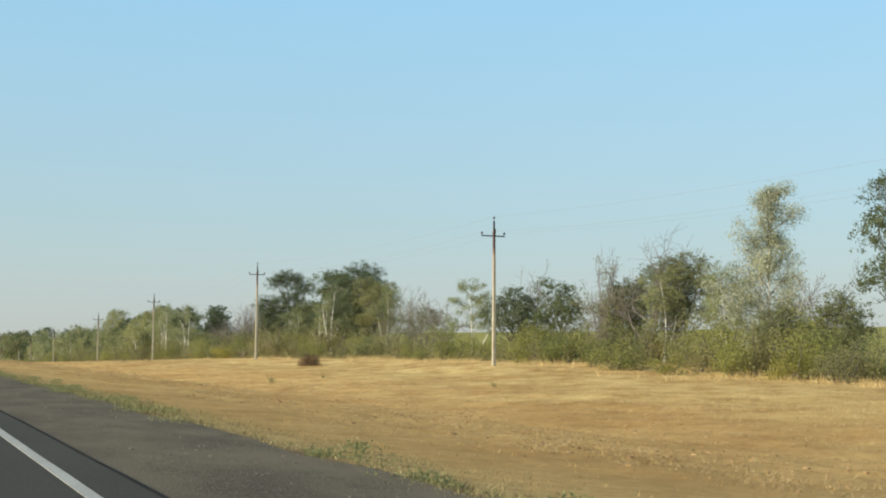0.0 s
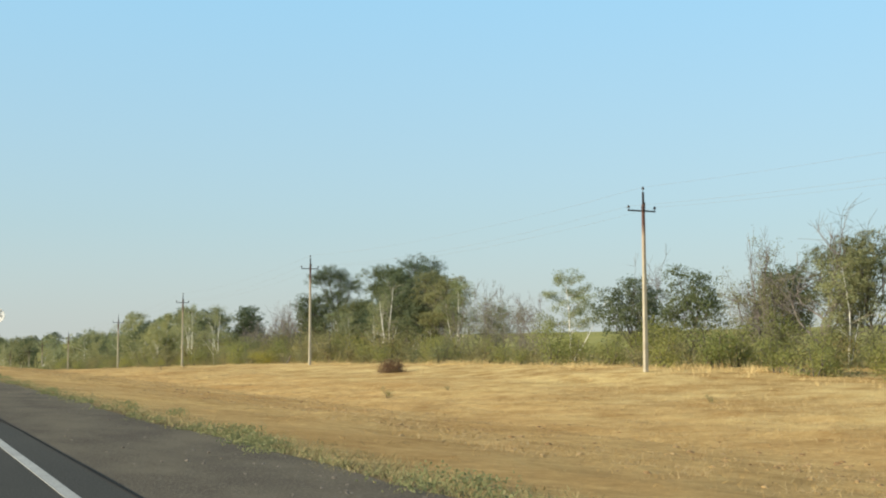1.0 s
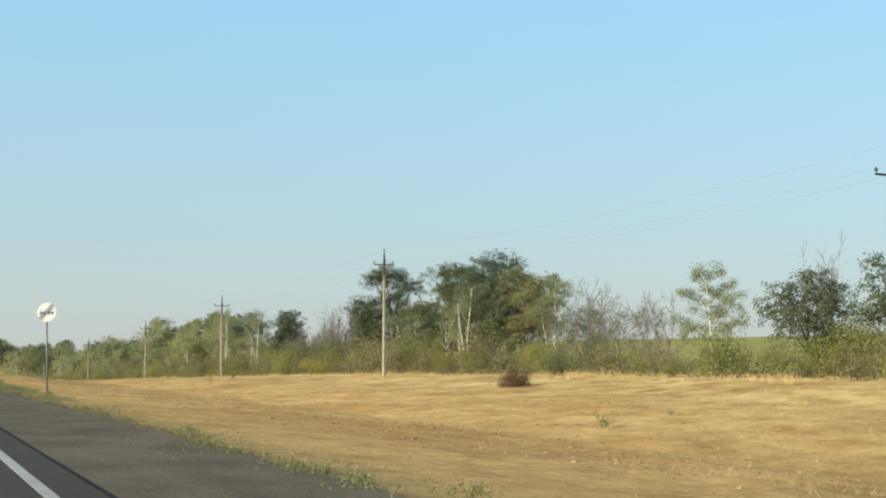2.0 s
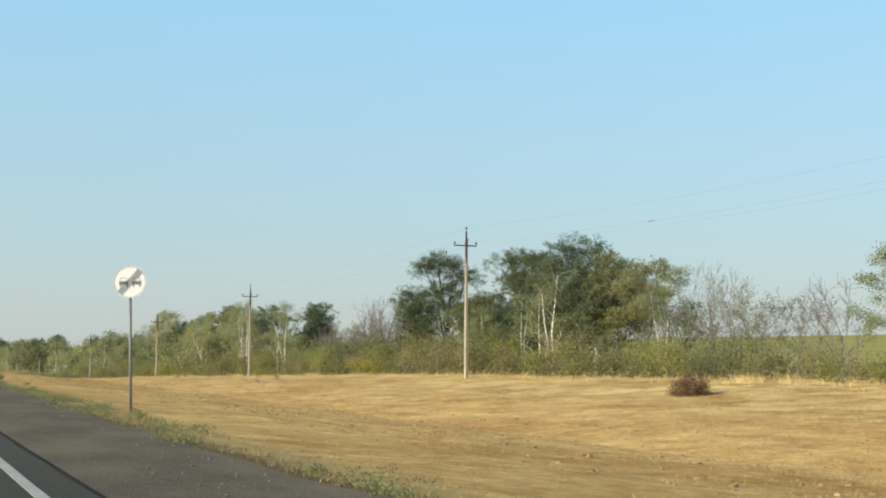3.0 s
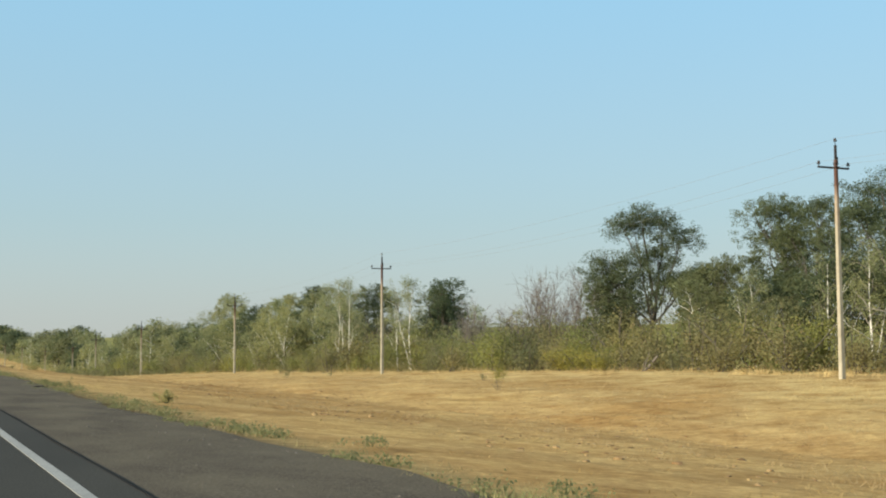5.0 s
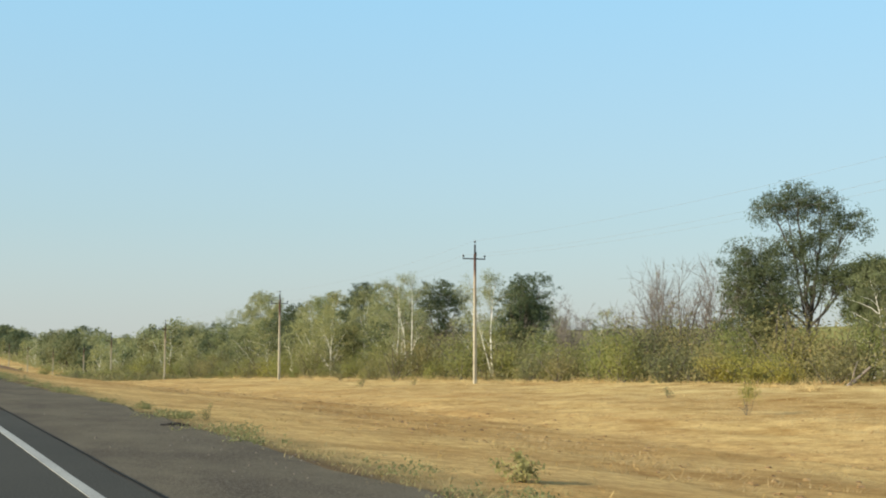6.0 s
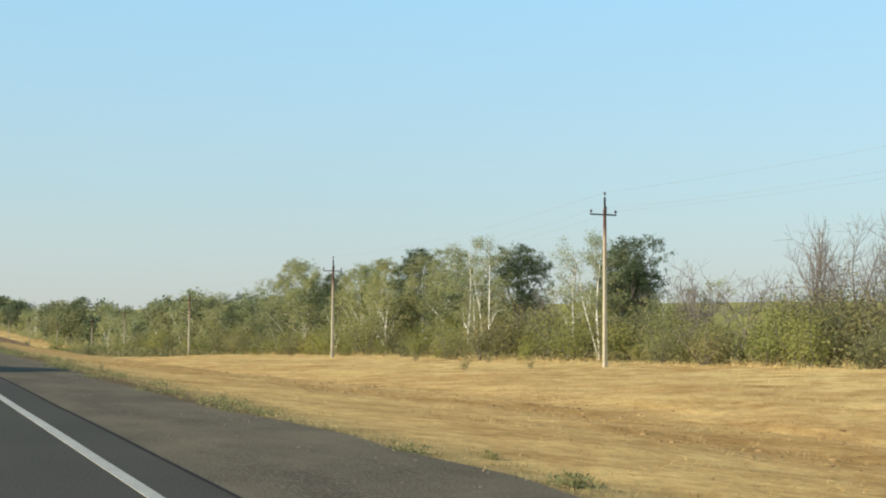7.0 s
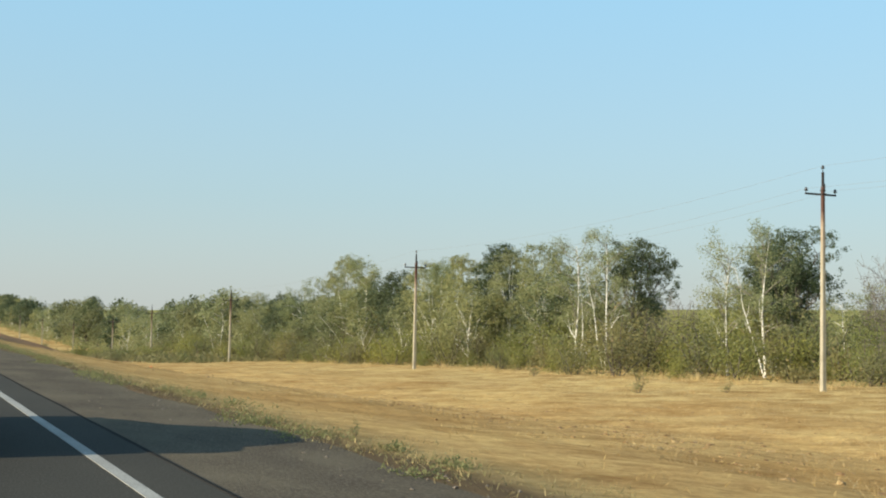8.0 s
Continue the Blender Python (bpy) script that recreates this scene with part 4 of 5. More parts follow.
GREEN, DRY, YELLOWISH = "tangled green shrub at the edge of the trees", "half-withered brown shrub at the edge of the trees", "yellow-green shrub at the edge of the trees"
kinds = [shrub(1, 2.2, 2.6, M_SHRUB, 2557, 0.085, label=GREEN), shrub(2, 1.8, 2.4, M_SHRUB, 2314, 0.079, label=GREEN), shrub(3, 2.6, 2.6, M_OLIVE, 2314, 0.085, label=DRY),
         shrub(4, 2.0, 2.6, M_SHRUB_DRY, 2192, 0.079, label=DRY), shrub(5, 2.4, 2.8, M_SHRUB, 2618, 0.085, label=GREEN), shrub(6, 1.6, 2.2, M_YELLOW, 2192, 0.074, label=YELLOWISH),
         shrub(7, 2.8, 3.0, M_SHRUB_DRY, 2557, 0.088, label=DRY)]
for k, ob in enumerate(kinds):
    tagged(ob, group="shrubs along the trees")
    ob.matrix_world = pose(44.2, 36 + 2.6 * k, float(ground_z(44.2, 36 + 2.6 * k)), 0, 0, 50 * k)
rng = np.random.RandomState(21)
for k in range(205):
    y = 38 + k * 1.47 + rng.uniform(-0.6, 0.6)
    row = k % 3
    x = (42.6, 45.2, 48.4)[row] - (1.2 if y < 75 else 0) + rng.uniform(-0.9, 0.9)
    if row == 0:
        x -= float(np.interp(y, [178, 192], [0, 2.2]))
    m = kinds[rng.choice(7, p=[0.18, 0.15, 0.17, 0.18, 0.14, 0.05, 0.13])]
    s = rng.uniform(0.58, 1.38) * (1.0, 1.15, 1.3)[row]
    if y < 112 and rng.rand() < 0.22:
        continue
    if y < 190:
        s *= 0.94
    if y < 112:
        s *= 0.92
    if 92 < y < 102 or 174 < y < 186:
        s *= 0.75
    if y > 190:
        s *= 1.15
    copy_thing(m, pose(x, y, float(ground_z(x, y)) - 0.05, 0, 0, rng.uniform(0, 360)) @ Matrix.Diagonal((s * 1.15, s * 1.15, s, 1)))

for k in range(16):
    x, y, s = rng.uniform(46.5, 51), rng.uniform(47, 93), rng.uniform(0.85, 1.25)
    copy_thing(kinds[(0, 2, 3, 4)[k % 4]], pose(x, y, float(ground_z(x, y)) - 0.1, 0, 0, rng.uniform(0, 360)) @ Matrix.Diagonal((s, s, s, 1)))

# taller thickets under the big trees
for x, y, s, k in ((47.0, 128.5, 1.3, 3), (47.5, 138.0, 1.35, 0), (47.2, 147.0, 1.5, 2), (46.6, 151.6, 1.55, 3), (47.0, 156.6, 1.5, 6), (46.4, 160.4, 1.35, 4), (46.8, 164.2, 1.6, 3), (47.4, 167.6, 1.75, 6), (48.2, 170.4, 1.8, 2),
                   (48.6, 173.4, 1.7, 6), (48.0, 176.2, 1.5, 3), (45.6, 177.4, 1.25, 0), (46.2, 179.8, 1.3, 3), (45.6, 182.6, 1.3, 4), (46.4, 185.2, 1.25, 3), (45.8, 188.4, 1.2, 0), (47.6, 187.6, 1.45, 2), (47.4, 190.0, 1.5, 6), (47.0, 198.6, 1.5, 4), (46.8, 203.4, 1.6, 6), (47.5, 115.0, 1.2, 3), (47.0, 109.0, 1.2, 2), (47.2, 82.0, 1.3, 0), (47.5, 76.5, 1.35, 3)):
    copy_thing(kinds[k], pose(x, y, float(ground_z(x, y)) - 0.1, 0, 0, 37 * y) @ Matrix.Diagonal((s, s, s, 1)))

# single plants out in the dry grass
ob = shrub(31, 0.95, 1.9, M_RUST, 6500, 0.05, "rusty_bush", "dark rust-brown withered bush in dry grass", mound=True)
ob.location = (32.6, 93.2, float(ground_z(32.6, 93.2)) - 0.05)
ob = shrub(32, 2.2, 1.7, M_YELLOW, 850, 0.085, "yellow_sapling", "small yellow-leaved sapling in dry grass", 0.45)
ob.matrix_world = pose(25.2, 133.0, float(ground_z(25.2, 133.0)) - 0.05) @ Matrix.Diagonal((0.36, 0.36, 0.66, 1))
ob = shrub(33, 0.5, 0.6, M_SHRUB_DRY, 160, 0.055, "weed", "small brownish weed in dry grass")
ob.location = (20.7, 65.3, float(ground_z(20.7, 65.3)))
clump = shrub(34, 0.30, 0.75, M_WEED, 560, 0.042, "weed_clump", "leafy green weed clump at the road edge")
clump.location = (6.15, 113.3, float(ground_z(6.15, 113.3)) - 0.03)
for x, y, s in ((5.45, 129.8, 0.38), (5.1, 127.6, 0.45), (5.6, 76.9, 0.5)):
    copy_thing(clump, pose(x, y, float(ground_z(x, y)) - 0.03, 0, 0, 70 * s) @ Matrix.Diagonal((s, s, s, 1)))
rng = np.random.RandomState(33)
for x, y, s in ((24.4, 66.9, 0.5), (30.6, 181.0, 1.5), (33.5, 178.5, 1.0), (5.5, 124.1, 0.32), (30.0, 144.0, 0.9), (36.0, 200.0, 1.5), (37.0, 190.5, 1.3), (28.0, 52.0, 0.7)):
    copy_thing(ob, pose(x, y, float(ground_z(x, y)), 0, 0, rng.uniform(0, 360)) @ Matrix.Diagonal((s, s, s, 1)))
for x, y, s in ((5.41, 123.9, 0.6), (4.91, 149.3, 0.42)):
    copy_thing(ob, pose(x, y, float(ground_z(x, y)), 0, 0, 25 * y) @ Matrix.Diagonal((s * 0.7, s * 0.7, s, 1)))
for x, y, s in ((41.5, 152.5, 1.2), (41.2, 149.8, 1.0), (42.0, 155.5, 1.1)):
    copy_thing(kinds[5], pose(x, y, float(ground_z(x, y)), 0, 0, 40 * s) @ Matrix.Diagonal((s, s, s, 1)))

# bushes at the far end of the field and on the earth ramp
rng = np.random.RandomState(35)
for k in range(34):
    y = rng.uniform(266, 345)
    x, s = rng.uniform(28, 41), rng.uniform(0.35, 0.75)
    copy_thing(kinds[(0, 1, 4, 2)[k % 4]], pose(x, y, float(ground_z(x, y)) - 0.05, 0, 0, rng.uniform(0, 360)) @ Matrix.Diagonal((s * 1.3, s * 1.3, s, 1)))
for x, y, s, k in ((21.4, 283.5, 0.95, 0), (24.0, 286.0, 0.6, 3), (25.6, 283.0, 0.7, 2), (22.0, 318.0, 0.5, 3)):
    copy_thing(kinds[k], pose(x, y, float(ground_z(x, y)) - 0.05, 0, 0, 31 * y) @ Matrix.Diagonal((s, s, s, 1)))

# a fallen trunk leaning out of the belt
log = Wood()
rng = np.random.RandomState(40)
log.limb(path(rng, (0, 0, 0), (-0.3, 0.8, 0.5), 2.6, 6, 0.06, 0), np.linspace(0.14, 0.07, 7), 8)
log.limb(path(rng, (0.1, 0.3, 0), (0.2, 0.95, 0.25), 2.2, 5, 0.08, 0), np.linspace(0.09, 0.03, 6), 6)
log.limb(path(rng, (0, 0.9, 0.5), (-0.1, 0.3, 0.9), 1.2, 4, 0.1, 0), np.linspace(0.05, 0.02, 5), 5)
ob = tagged(new("fallen_trunk", fast_mesh("fallen_trunk", np.concatenate(log.v), np.concatenate(log.f), M_DEADWOOD, True)), "grey broken fallen trunk leaning among shrubs", "fallen trunk")
ob.matrix_world = pose(42.0, 146.5, float(ground_z(42.0, 146.5)) - 0.15, 0, 0, 170) @ Matrix.Diagonal((0.75, 0.75, 0.8, 1))


# ---- grasses ----
def blades(name, label, mat, seed, count, per, xr, yr, height, width, clump, chance, lean=0.5):
    """Tufts of thin blades over a stretch of ground; chance(x, y) thins them out."""
    rng = np.random.RandomState(seed)
    x, y = rng.uniform(*xr, count), rng.uniform(0, 1, count) ** 1.35 * (yr[1] - yr[0]) + yr[0]
    keep = rng.rand(count) < chance(x, y)
    x, y = x[keep], y[keep]
    tall = rng.uniform(*height, len(x))
    x, y, tall = (np.repeat(q, per) for q in (x, y, tall))
    n = len(x)
    x, y = x + rng.normal(0, clump, n), y + rng.normal(0, clump, n)
    z = ground_z(x, y) - 0.02
    z = np.where(x < 4.8, np.maximum(z, -0.09), z)
    hh = tall * rng.uniform(0.55, 1.15, n)
    az = rng.rand(n) * 6.283
    ww = width * rng.uniform(0.6, 1.4, n)
    tip = np.stack([rng.normal(0, lean, n) * hh, rng.normal(0, lean, n) * hh, hh], -1)
    side = np.stack([np.cos(az), np.sin(az), 0 * az], -1) * ww[:, None] / 2
    p = np.stack([x, y, z], -1)
    v = np.stack([p - side, p + side, p + tip], 1).reshape(-1, 3)
    return tagged(new(name, fast_mesh(name, v, np.arange(n * 3).reshape(-1, 3), mat)), label, "grass", kind="stuff")


def patchy(x, y, a=1.0):
    """Soft uneven patches, 0 to 1."""
    x, y = x * a, y * a
    p = np.sin(0.21 * x + 0.09 * y + 2.1 * np.sin(0.06 * y + 0.5)) + np.sin(0.37 * x - 0.17 * y + 1.6 * np.sin(0.13 * x + 0.05 * y)) + 0.8 * np.sin(0.83 * x + 0.41 * y + 1.2 * np.sin(0.23 * y))
    return 1 / (1 + np.exp(-1.3 * p))


blades("short_dry_grass", "short straw-coloured dry grass and stubble", M_STRAW, 51, 70000, 3, (6.5, 32), (-4, 240), (0.03, 0.09), 0.016, 0.12, lambda x, y: 0.1 + 0.6 * patchy(x, y), 1.6)
blades("tall_dry_grass", "tall pale feathery dry grass", M_TALL, 52, 80000, 4, (19, 43.5), (15, 300), (0.07, 0.2), 0.009, 0.2, lambda x, y: np.clip((x - 19) / 12, 0, 1) * (0.3 + 0.55 * patchy(x, y, 0.8)), 1.0)
blades("grass_tufts", "high pale tufts of dry grass before the shrubs", M_TALL, 54, 2600, 26, (36.5, 43.5), (20, 300), (0.25, 0.62), 0.016, 0.22, lambda x, y: np.clip((x - 35) / 8, 0, 1) * patchy(x, y, 1.7) ** 2, 0.55)
blades("matted_grass", "flattened tufts of dry grass among the clods", M_MAT, 56, 11000, 28, (8.5, 33), (0, 225), (0.06, 0.20), 0.0075, 0.17, lambda x, y: np.clip((x - 8) / 4, 0, 1) * patchy(x, y, 1.9) ** 1.5, 1.1)
blades("straw_tufts", "low pale tufts of dry grass between the clods", M_STRAW, 55, 9000, 22, (8, 24), (0, 200), (0.03, 0.10), 0.006, 0.16, lambda x, y: np.clip((x - 7.5) / 3, 0, 1) * patchy(x, y, 1.5) ** 2, 1.2)
blades("verge_grass", "short green and straw grass along the road edge", M_VERGE, 53, 62000, 5, (4.05, 6.6), (-2, 230), (0.025, 0.09), 0.009, 0.07, lambda x, y: np.clip((6.4 - x) / 1.7, 0, 1) * np.clip((x - shoulder_edge(y) + 0.2) / 0.5, 0.0, 1) * np.clip(0.1 + 0.8 * patchy(x, y, 2.2) ** 1.2 + np.exp(-((y - 88) / 5) ** 2) + np.exp(-((y - 27) / 6) ** 2), 0, 1), 0.8)

for k, (y0, y1) in enumerate(((83, 94), (21, 34))):
    blades("green_grass", "patch of fresh green grass beside the shoulder", M_GREEN, 57 + k, (3000, 1300)[k], 5, (4.5, 6.0), (y0, y1), (0.05, 0.15), 0.010, 0.06, lambda x, y: np.clip((6.0 - x) / 1.0, 0, 1) * patchy(x, y, 3.0), 0.7)
rng = np.random.RandomState(61)
n = 170
wy = rng.uniform(3, 225, n)
wx = shoulder_edge(wy) + np.clip(0.3 + 0.33 * rng.normal(0, 1, n), -0.05, 1.3)
near = np.repeat(np.arange(n), 26)
size = rng.uniform(0.3, 1.2, n)[near]
spots = np.stack([wx[near] + rng.normal(0, 0.17, len(near)) * size, wy[near] + rng.normal(0, 0.34, len(near)) * size], -1)
lift = np.maximum(ground_z(spots[:, 0], spots[:, 1]), -0.1) + np.abs(rng.normal(0, 0.032, len(near))) * size + 0.008
v, f = leaves(rng, np.column_stack([spots, lift]), 42000, 0.05, 0.03, 0.95)
v[:, 2] = np.maximum(v[:, 2], ground_z(v[:, 0], v[:, 1]) - 0.01)
tagged(new("verge_weeds", fast_mesh("verge_weeds", v, f, M_WEED)), "low green weeds along the broken shoulder edge", "weeds", kind="stuff")

# undergrowth that closes the foot of the belt
rng = np.random.RandomState(71)
n = 90000
x, y = rng.uniform(41.2, 58, n), rng.uniform(30, 330, n)
x -= np.interp(y, [178, 192], [0, 1.6]) * np.clip((48 - x) / 6, 0, 1)
z = ground_z(x, y) + np.abs(rng.normal(0, 0.55, n)) + 0.02
v, f = leaves(rng, np.stack([x, y, z], -1), n, 0.05, 0.13)
tagged(new("undergrowth", fast_mesh("undergrowth", v, f, M_SHRUB_DRY)), "low brownish-green undergrowth beneath the trees", "undergrowth", kind="stuff")

n = 26000
x, y = rng.uniform(41.5, 54, n), 290 + 350 * rng.rand(n) ** 1.4
v, f = leaves(rng, np.stack([x, y, ground_z(x, y) + np.abs(rng.normal(0, 1.3, n))], -1), n, 0.1, 0.36)
tagged(new("far_undergrowth", fast_mesh("far_undergrowth", v, f, M_GROVE)), "green undergrowth below the distant trees", "undergrowth", kind="stuff")

# low scrub that closes the far end of the field
n = 16000
y = 266 + 120 * rng.rand(n) ** 1.2
x = np.interp(y, [266, 300, 400], [27, 25, 30]) + 16 * rng.rand(n)
v, f = leaves(rng, np.stack([x, y, ground_z(x, y) + np.abs(rng.normal(0, 0.42, n)) * (0.3 + patchy(x, y, 1.6))], -1), n, 0.1, 0.27)
tagged(new("field_scrub", fast_mesh("field_scrub", v, f, M_SHRUB_DRY)), "low brownish-green scrub at the far end of the field", "scrub", kind="stuff")

# lumps of dry earth in the ploughed ground
def lumps(name, label, category, mat, seed, count, xr, yr, size, chance, flat=0.55):
    """Small uneven lumps half sunk in the ground."""
    rng = np.random.RandomState(seed)
    x, y = rng.uniform(*xr, count), rng.uniform(*yr, count)
    keep = rng.rand(count) < chance(x, y)
    x, y = x[keep], y[keep]
    n = len(x)
    s = size[0] + (size[1] - size[0]) * rng.rand(n) ** 2.5
    ring = np.array([(math.cos(a), math.sin(a), z) for z, k in ((0.0, 0), (0.62, 1)) for a in (np.arange(5) + 0.5 * k) * 2 * math.pi / 5])
    ring[5:, :2] *= 0.68
    shape = np.vstack([ring, [(0, 0, 0.85)]])
    v = shape[None] * rng.uniform(0.65, 1.25, (n, 11, 1)) * s[:, None, None] * np.array([1, 1, flat * 1.3])
    z = np.where(x < 4.5, -0.018 - 0.052 * (x - 2.17) / 2.28, ground_z(x, y)) - 0.12 * s
    v = v + np.stack([x, y, z], -1)[:, None]
    f = []
    for i in range(5):
        j = (i + 1) % 5
        f += [(i, j, 5 + i), (j, 5 + j, 5 + i), (5 + i, 5 + j, 10)]
    f = (np.array(f)[None] + 11 * np.arange(n)[:, None, None]).reshape(-1, 3)
    return tagged(new(name, fast_mesh(name, v.reshape(-1, 3), f, mat)), label, category, kind="stuff")


lumps("earth_clods", "brown lumps of dry earth in the field", "clods", M_CLOD, 91, 13000, (9, 27), (0, 195), (0.02, 0.055), lambda x, y: np.clip((28 - x) / 10, 0, 1) * np.clip((x - 8.5) / 4, 0, 1) * patchy(x, y, 1.3) ** 1.5)
lumps("large_clods", "dry brown clods turned up in rough ground", "clods", M_CLOD, 93, 5200, (9, 21), (0, 195), (0.04, 0.10), lambda x, y: np.clip((x - 8.5) / 2, 0, 1) * np.clip((22 - x) / 7, 0, 1) * patchy(x, y, 2.3) ** 1.6, 0.5)
lumps("shoulder_grit", "pale grit strewn over the shoulder", "gravel", M_STONE, 92, 9000, (2.5, 4.5), (0, 180), (0.008, 0.026), lambda x, y: np.clip((x - 2.3) / 2.2, 0, 1) * patchy(x, y, 4.0) ** 2)

# loose stones and a scrap of tyre on the shoulder
rng = np.random.RandomState(81)
bm = bmesh.new()
bmesh.ops.create_icosphere(bm, subdivisions=1, radius=0.035)
for vert in bm.verts:
    vert.co *= rng.uniform(0.7, 1.2)
    vert.co.z *= 0.6
stone = bm_mesh("stone", bm, M_STONE)
for k in range(110):
    ob = tagged(new("stone", stone), "small grey stone lying on the shoulder", "stone", "stones on the shoulder")
    s = rng.uniform(0.25, 0.75)
    x = rng.uniform(2.6, 4.4)
    ob.matrix_world = pose(x, rng.uniform(2, 190), -0.018 - 0.052 * (x - 2.17) / 2.28 + 0.01 * s, 0, 0, rng.uniform(0, 360)) @ Matrix.Diagonal((s, s, s, 1))
bm = bmesh.new()
prev = None
for i in range(13):
    f = i / 12
    yy = (f - 0.5) * 0.95
    lift = 0.05 + 0.05 * math.sin(f * 3.1) + 0.012 * math.sin(f * 21)
    row = [bm.verts.new((sx * (0.1 + 0.02 * math.sin(f * 13 + sx)), yy, zz)) for sx, zz in ((-1, lift * 0.5), (-0.5, lift), (0.5, lift * 1.05), (1, lift * 0.55), (0.5, lift - 0.015), (-0.5, lift - 0.02))]
    if prev:
        for j in range(6):
            bm.faces.new((prev[j], prev[(j + 1) % 6], row[(j + 1) % 6], row[j]))
    else:
        bm.faces.new(row[::-1])
    prev = row
bm.faces.new(prev)
ob = tagged(new("tyre_scrap", bm_mesh("tyre_scrap", bm, M_RUBBER)), "torn strip of black tyre tread on the shoulder", "debris")
ob.matrix_world = pose(4.28, 121.3, -0.085, 0, 0, 55) @ Matrix.Diagonal((0.62, 0.50, 0.62, 1))


rng = np.random.RandomState(95)
bm = bmesh.new()
bmesh.ops.create_icosphere(bm, subdivisions=2, radius=0.17)
for vert in bm.verts:
    vert.co *= rng.uniform(0.6, 1.2)
    vert.co.z = max(vert.co.z * 0.9, -0.06)
ob = tagged(new("plastic_scrap", bm_mesh("plastic_scrap", bm, M_ORANGE)), "crumpled orange plastic scrap lying in dry grass", "litter")
ob.location = (20.0, 234.3, float(ground_z(20.0, 234.3)) + 0.07)


# ---- the car ahead ----
def loft(sections, mat, parent, name, label="", smooth=True):
    bm = bmesh.new()
    rings = [[bm.verts.new(p) for p in s] for s in sections]
    n = len(rings[0])
    for a, b in zip(rings, rings[1:]):
        for i in range(n):
            bm.faces.new((a[i], a[(i + 1) % n], b[(i + 1) % n], b[i]))
    bm.faces.new(rings[0])
    bm.faces.new(rings[-1][::-1])
    return part(name, bm, mat, parent, label, smooth)


def hull(y, half, low, high, tuck=0.06):
    """One cross-section of the body, with rounded shoulders."""
    return [(-half + tuck, y, low), (half - tuck, y, low), (half - 0.01, y, low + 0.14), (half, y, low + 0.34), (half - 0.02, y, high - 0.1), (half - 0.09, y, high - 0.015), (0, y, high + 0.015),
            (-half + 0.09, y, high - 0.015), (-half + 0.02, y, high - 0.1), (-half, y, low + 0.34), (-half + 0.01, y, low + 0.14)]


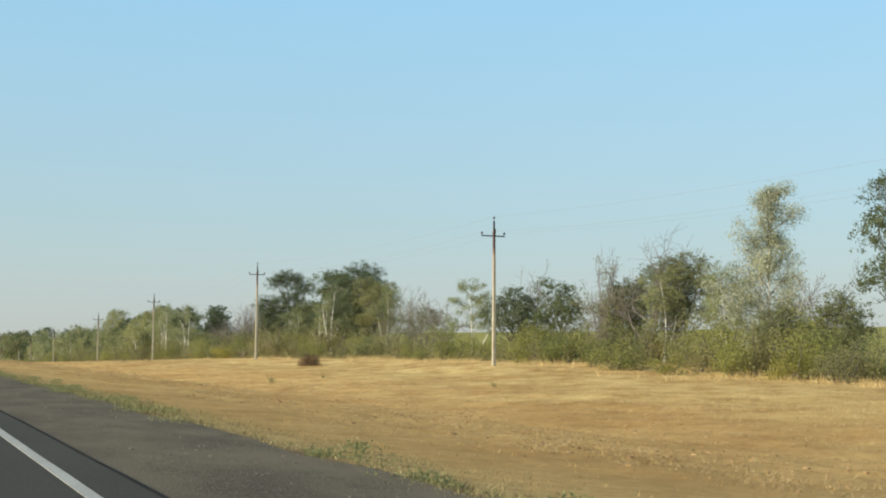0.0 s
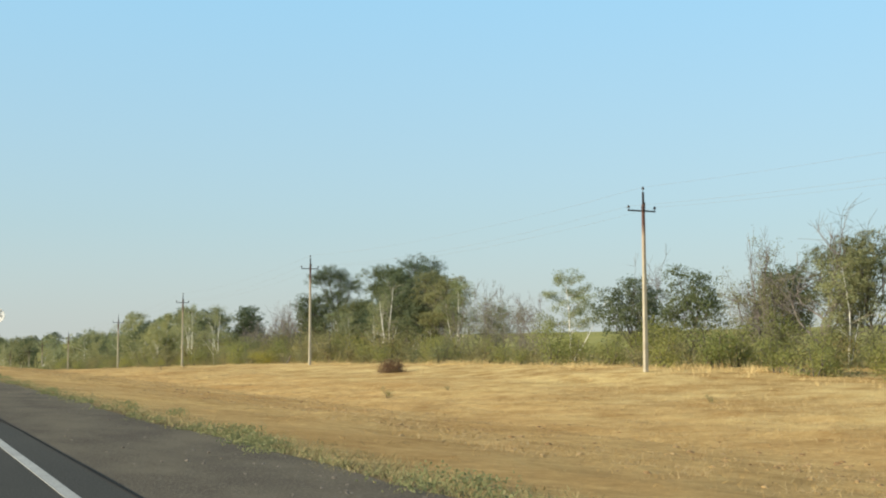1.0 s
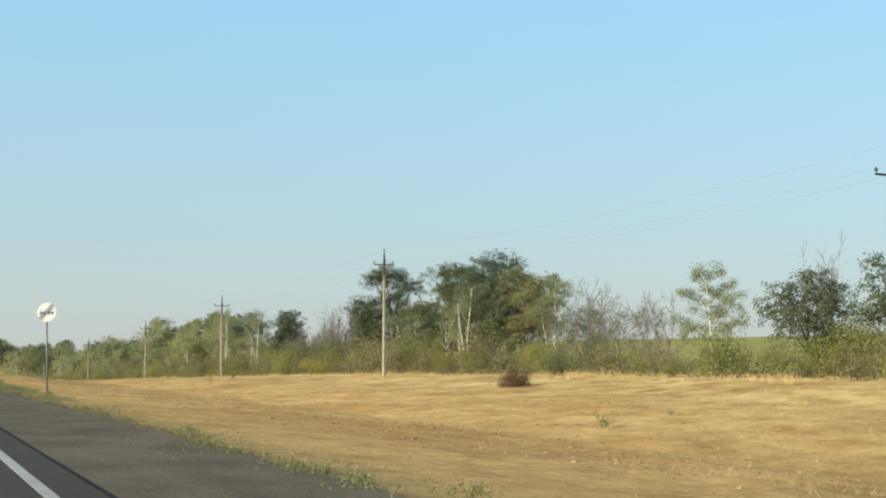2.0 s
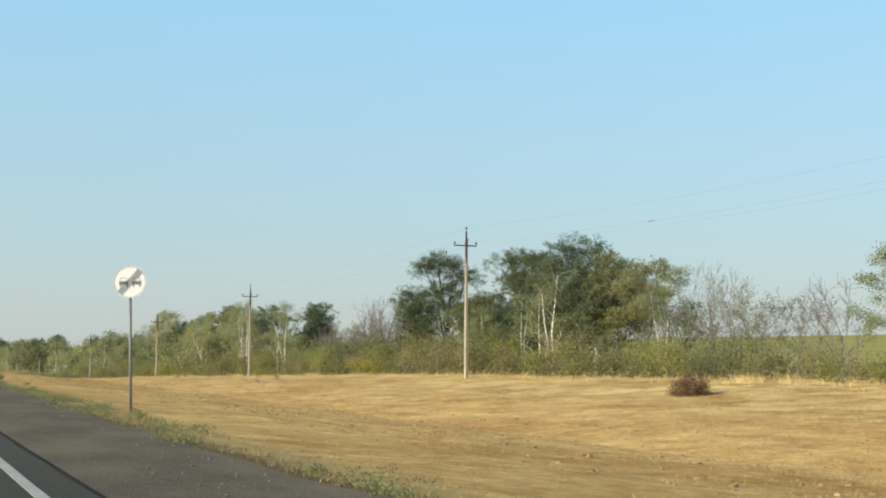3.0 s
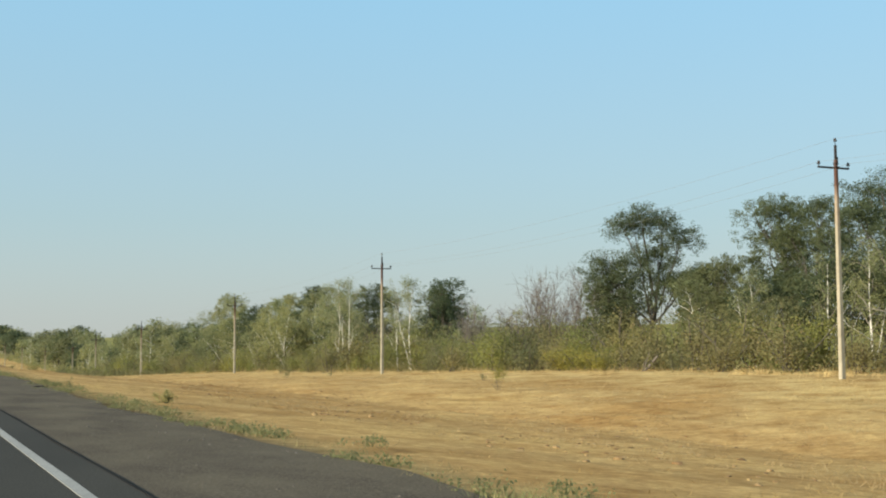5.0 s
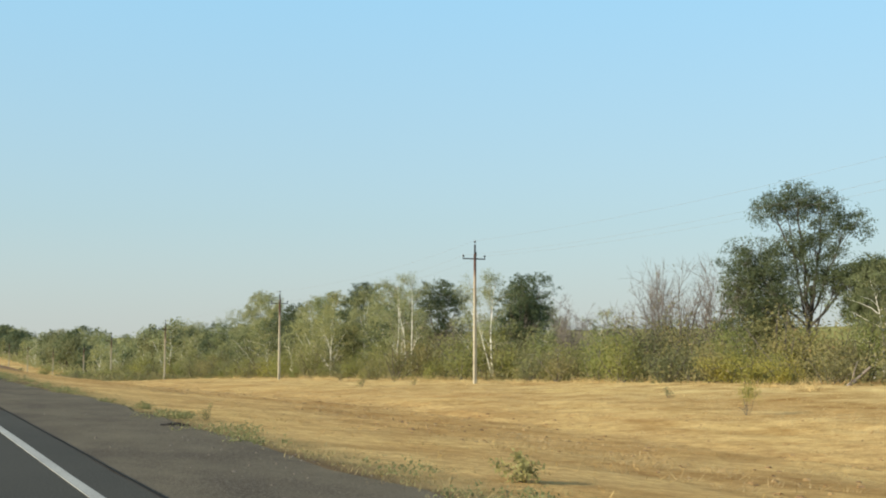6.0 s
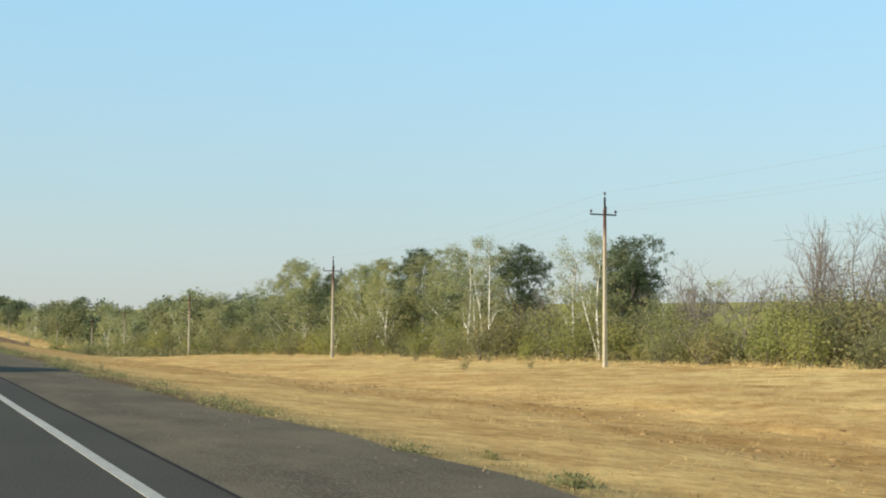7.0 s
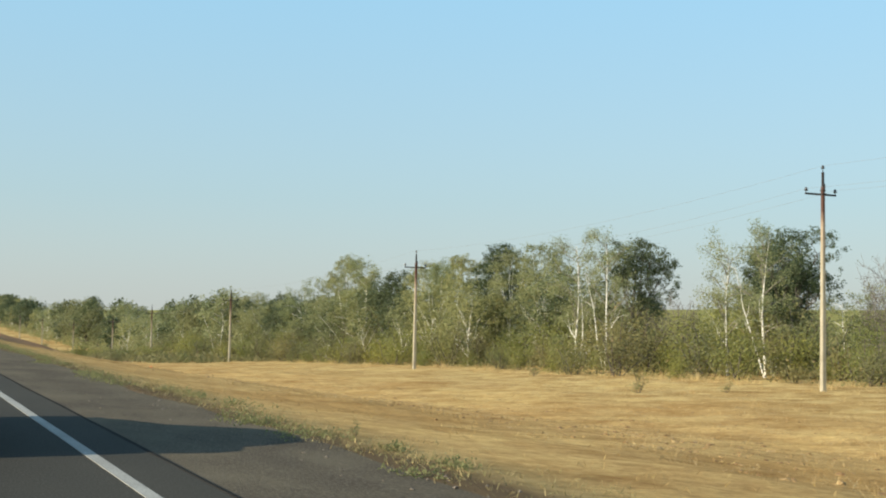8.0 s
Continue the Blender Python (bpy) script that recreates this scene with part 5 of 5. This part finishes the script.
def saloon_car(x, y):
    """Four-door saloon, its tail at y = 0 and its nose ahead."""
    car = tagged(new("saloon_car"), "silver saloon car with red tail lamps on the road", "car")
    loft([hull(0.0, 0.72, 0.36, 0.74), hull(0.06, 0.80, 0.26, 0.93), hull(0.45, 0.835, 0.22, 0.97), hull(1.2, 0.84, 0.19, 0.96), hull(2.6, 0.84, 0.19, 0.95), hull(3.3, 0.835, 0.2, 0.88), hull(3.95, 0.81, 0.24, 0.76), hull(4.2, 0.74, 0.32, 0.66), hull(4.26, 0.66, 0.38, 0.6)], M_CARPAINT, car, "body", "light silver-grey paintwork")

    def cab(yy, half_low, half_high, low, high):
        return [(-half_low, yy, low), (half_low, yy, low), (half_high, yy + 0.0, high - 0.06), (half_high - 0.09, yy, high), (0, yy, high + 0.02), (-half_high + 0.09, yy, high), (-half_high, yy, high - 0.06)]

    loft([cab(0.5, 0.72, 0.70, 0.9, 1.0), cab(0.95, 0.78, 0.60, 0.9, 1.36), cab(1.3, 0.79, 0.58, 0.9, 1.4), cab(2.1, 0.79, 0.58, 0.9, 1.41), cab(2.45, 0.79, 0.62, 0.9, 1.34), cab(3.15, 0.76, 0.72, 0.88, 0.95)], M_CARPAINT, car, "cabin")
    for s in (-1, 1):
        for y0, y1, y2, y3 in ((0.85, 1.55, 1.55, 1.08), (1.62, 2.75, 2.38, 1.62)):
            bm = bmesh.new()
            q = [(s * 0.795, y0, 0.98), (s * 0.795, y1, 0.98), (s * 0.635, y2, 1.32), (s * 0.635, y3, 1.32)]
            a = [bm.verts.new(c) for c in q]
            b = [bm.verts.new((c[0] - s * 0.03, c[1], c[2] - 0.01)) for c in q]
            bm.faces.new(a)
            bm.faces.new(b[::-1])
            for i in range(4):
                bm.faces.new((a[i], a[(i + 1) % 4], b[(i + 1) % 4], b[i]))
            part("side_window", bm, M_CARGLASS, car, "dark side window")
        part("tail_lamp", box(bmesh.new(), s * 0.64 - 0.16, s * 0.64 + 0.16, -0.02, 0.16, 0.68, 0.84, 0.03), M_RED, car, "dark red tail lamp")
        part("headlamp", box(bmesh.new(), s * 0.5 - 0.15, s * 0.5 + 0.15, 4.02, 4.24, 0.56, 0.68, 0.03), M_CARGLASS, car)
        part("door_mirror", box(bmesh.new(), s * 0.9 - 0.09, s * 0.9 + 0.09, 2.62, 2.76, 0.94, 1.07, 0.03), M_RUBBER, car, "black door mirror")
        for yy in (0.78, 3.3):
            bm = bmesh.new()
            lathe(bm, [(0.19, -0.09), (0.27, -0.095), (0.295, -0.06), (0.295, 0.06), (0.27, 0.095), (0.19, 0.09)], 24)
            wheel = part("tyre", bm, M_RUBBER, car, "", True)
            wheel.matrix_basis = pose(s * 0.74, yy, 0.295, 0, 90, 0)
            rim = part("rim", lathe(bmesh.new(), [(0.05, -0.1), (0.17, -0.1), (0.185, -0.06), (0.185, 0.06), (0.17, 0.1), (0.05, 0.1)], 20), M_GALV, wheel)
    bm = bmesh.new()
    q = [(-0.66, 0.5, 1.01), (0.66, 0.5, 1.01), (0.55, 0.9, 1.345), (-0.55, 0.9, 1.345)]
    a = [bm.verts.new((c[0], c[1] - 0.02, c[2] + 0.012)) for c in q]
    b = [bm.verts.new((c[0], c[1] + 0.02, c[2] - 0.02)) for c in q]
    bm.faces.new(a)
    bm.faces.new(b[::-1])
    for i in range(4):
        bm.faces.new((a[i], a[(i + 1) % 4], b[(i + 1) % 4], b[i]))
    part("rear_window", bm, M_CARGLASS, car, "dark rear window")
    part("rear_bumper", box(bmesh.new(), -0.8, 0.8, -0.07, 0.2, 0.36, 0.6, 0.05), M_CARPAINT, car, "silver bumper")
    part("front_bumper", box(bmesh.new(), -0.76, 0.76, 4.1, 4.34, 0.3, 0.54, 0.05), M_CARPAINT, car)
    car.matrix_world = pose(x, y, 0.0)
    return car


saloon_car(-0.05, 147.3)
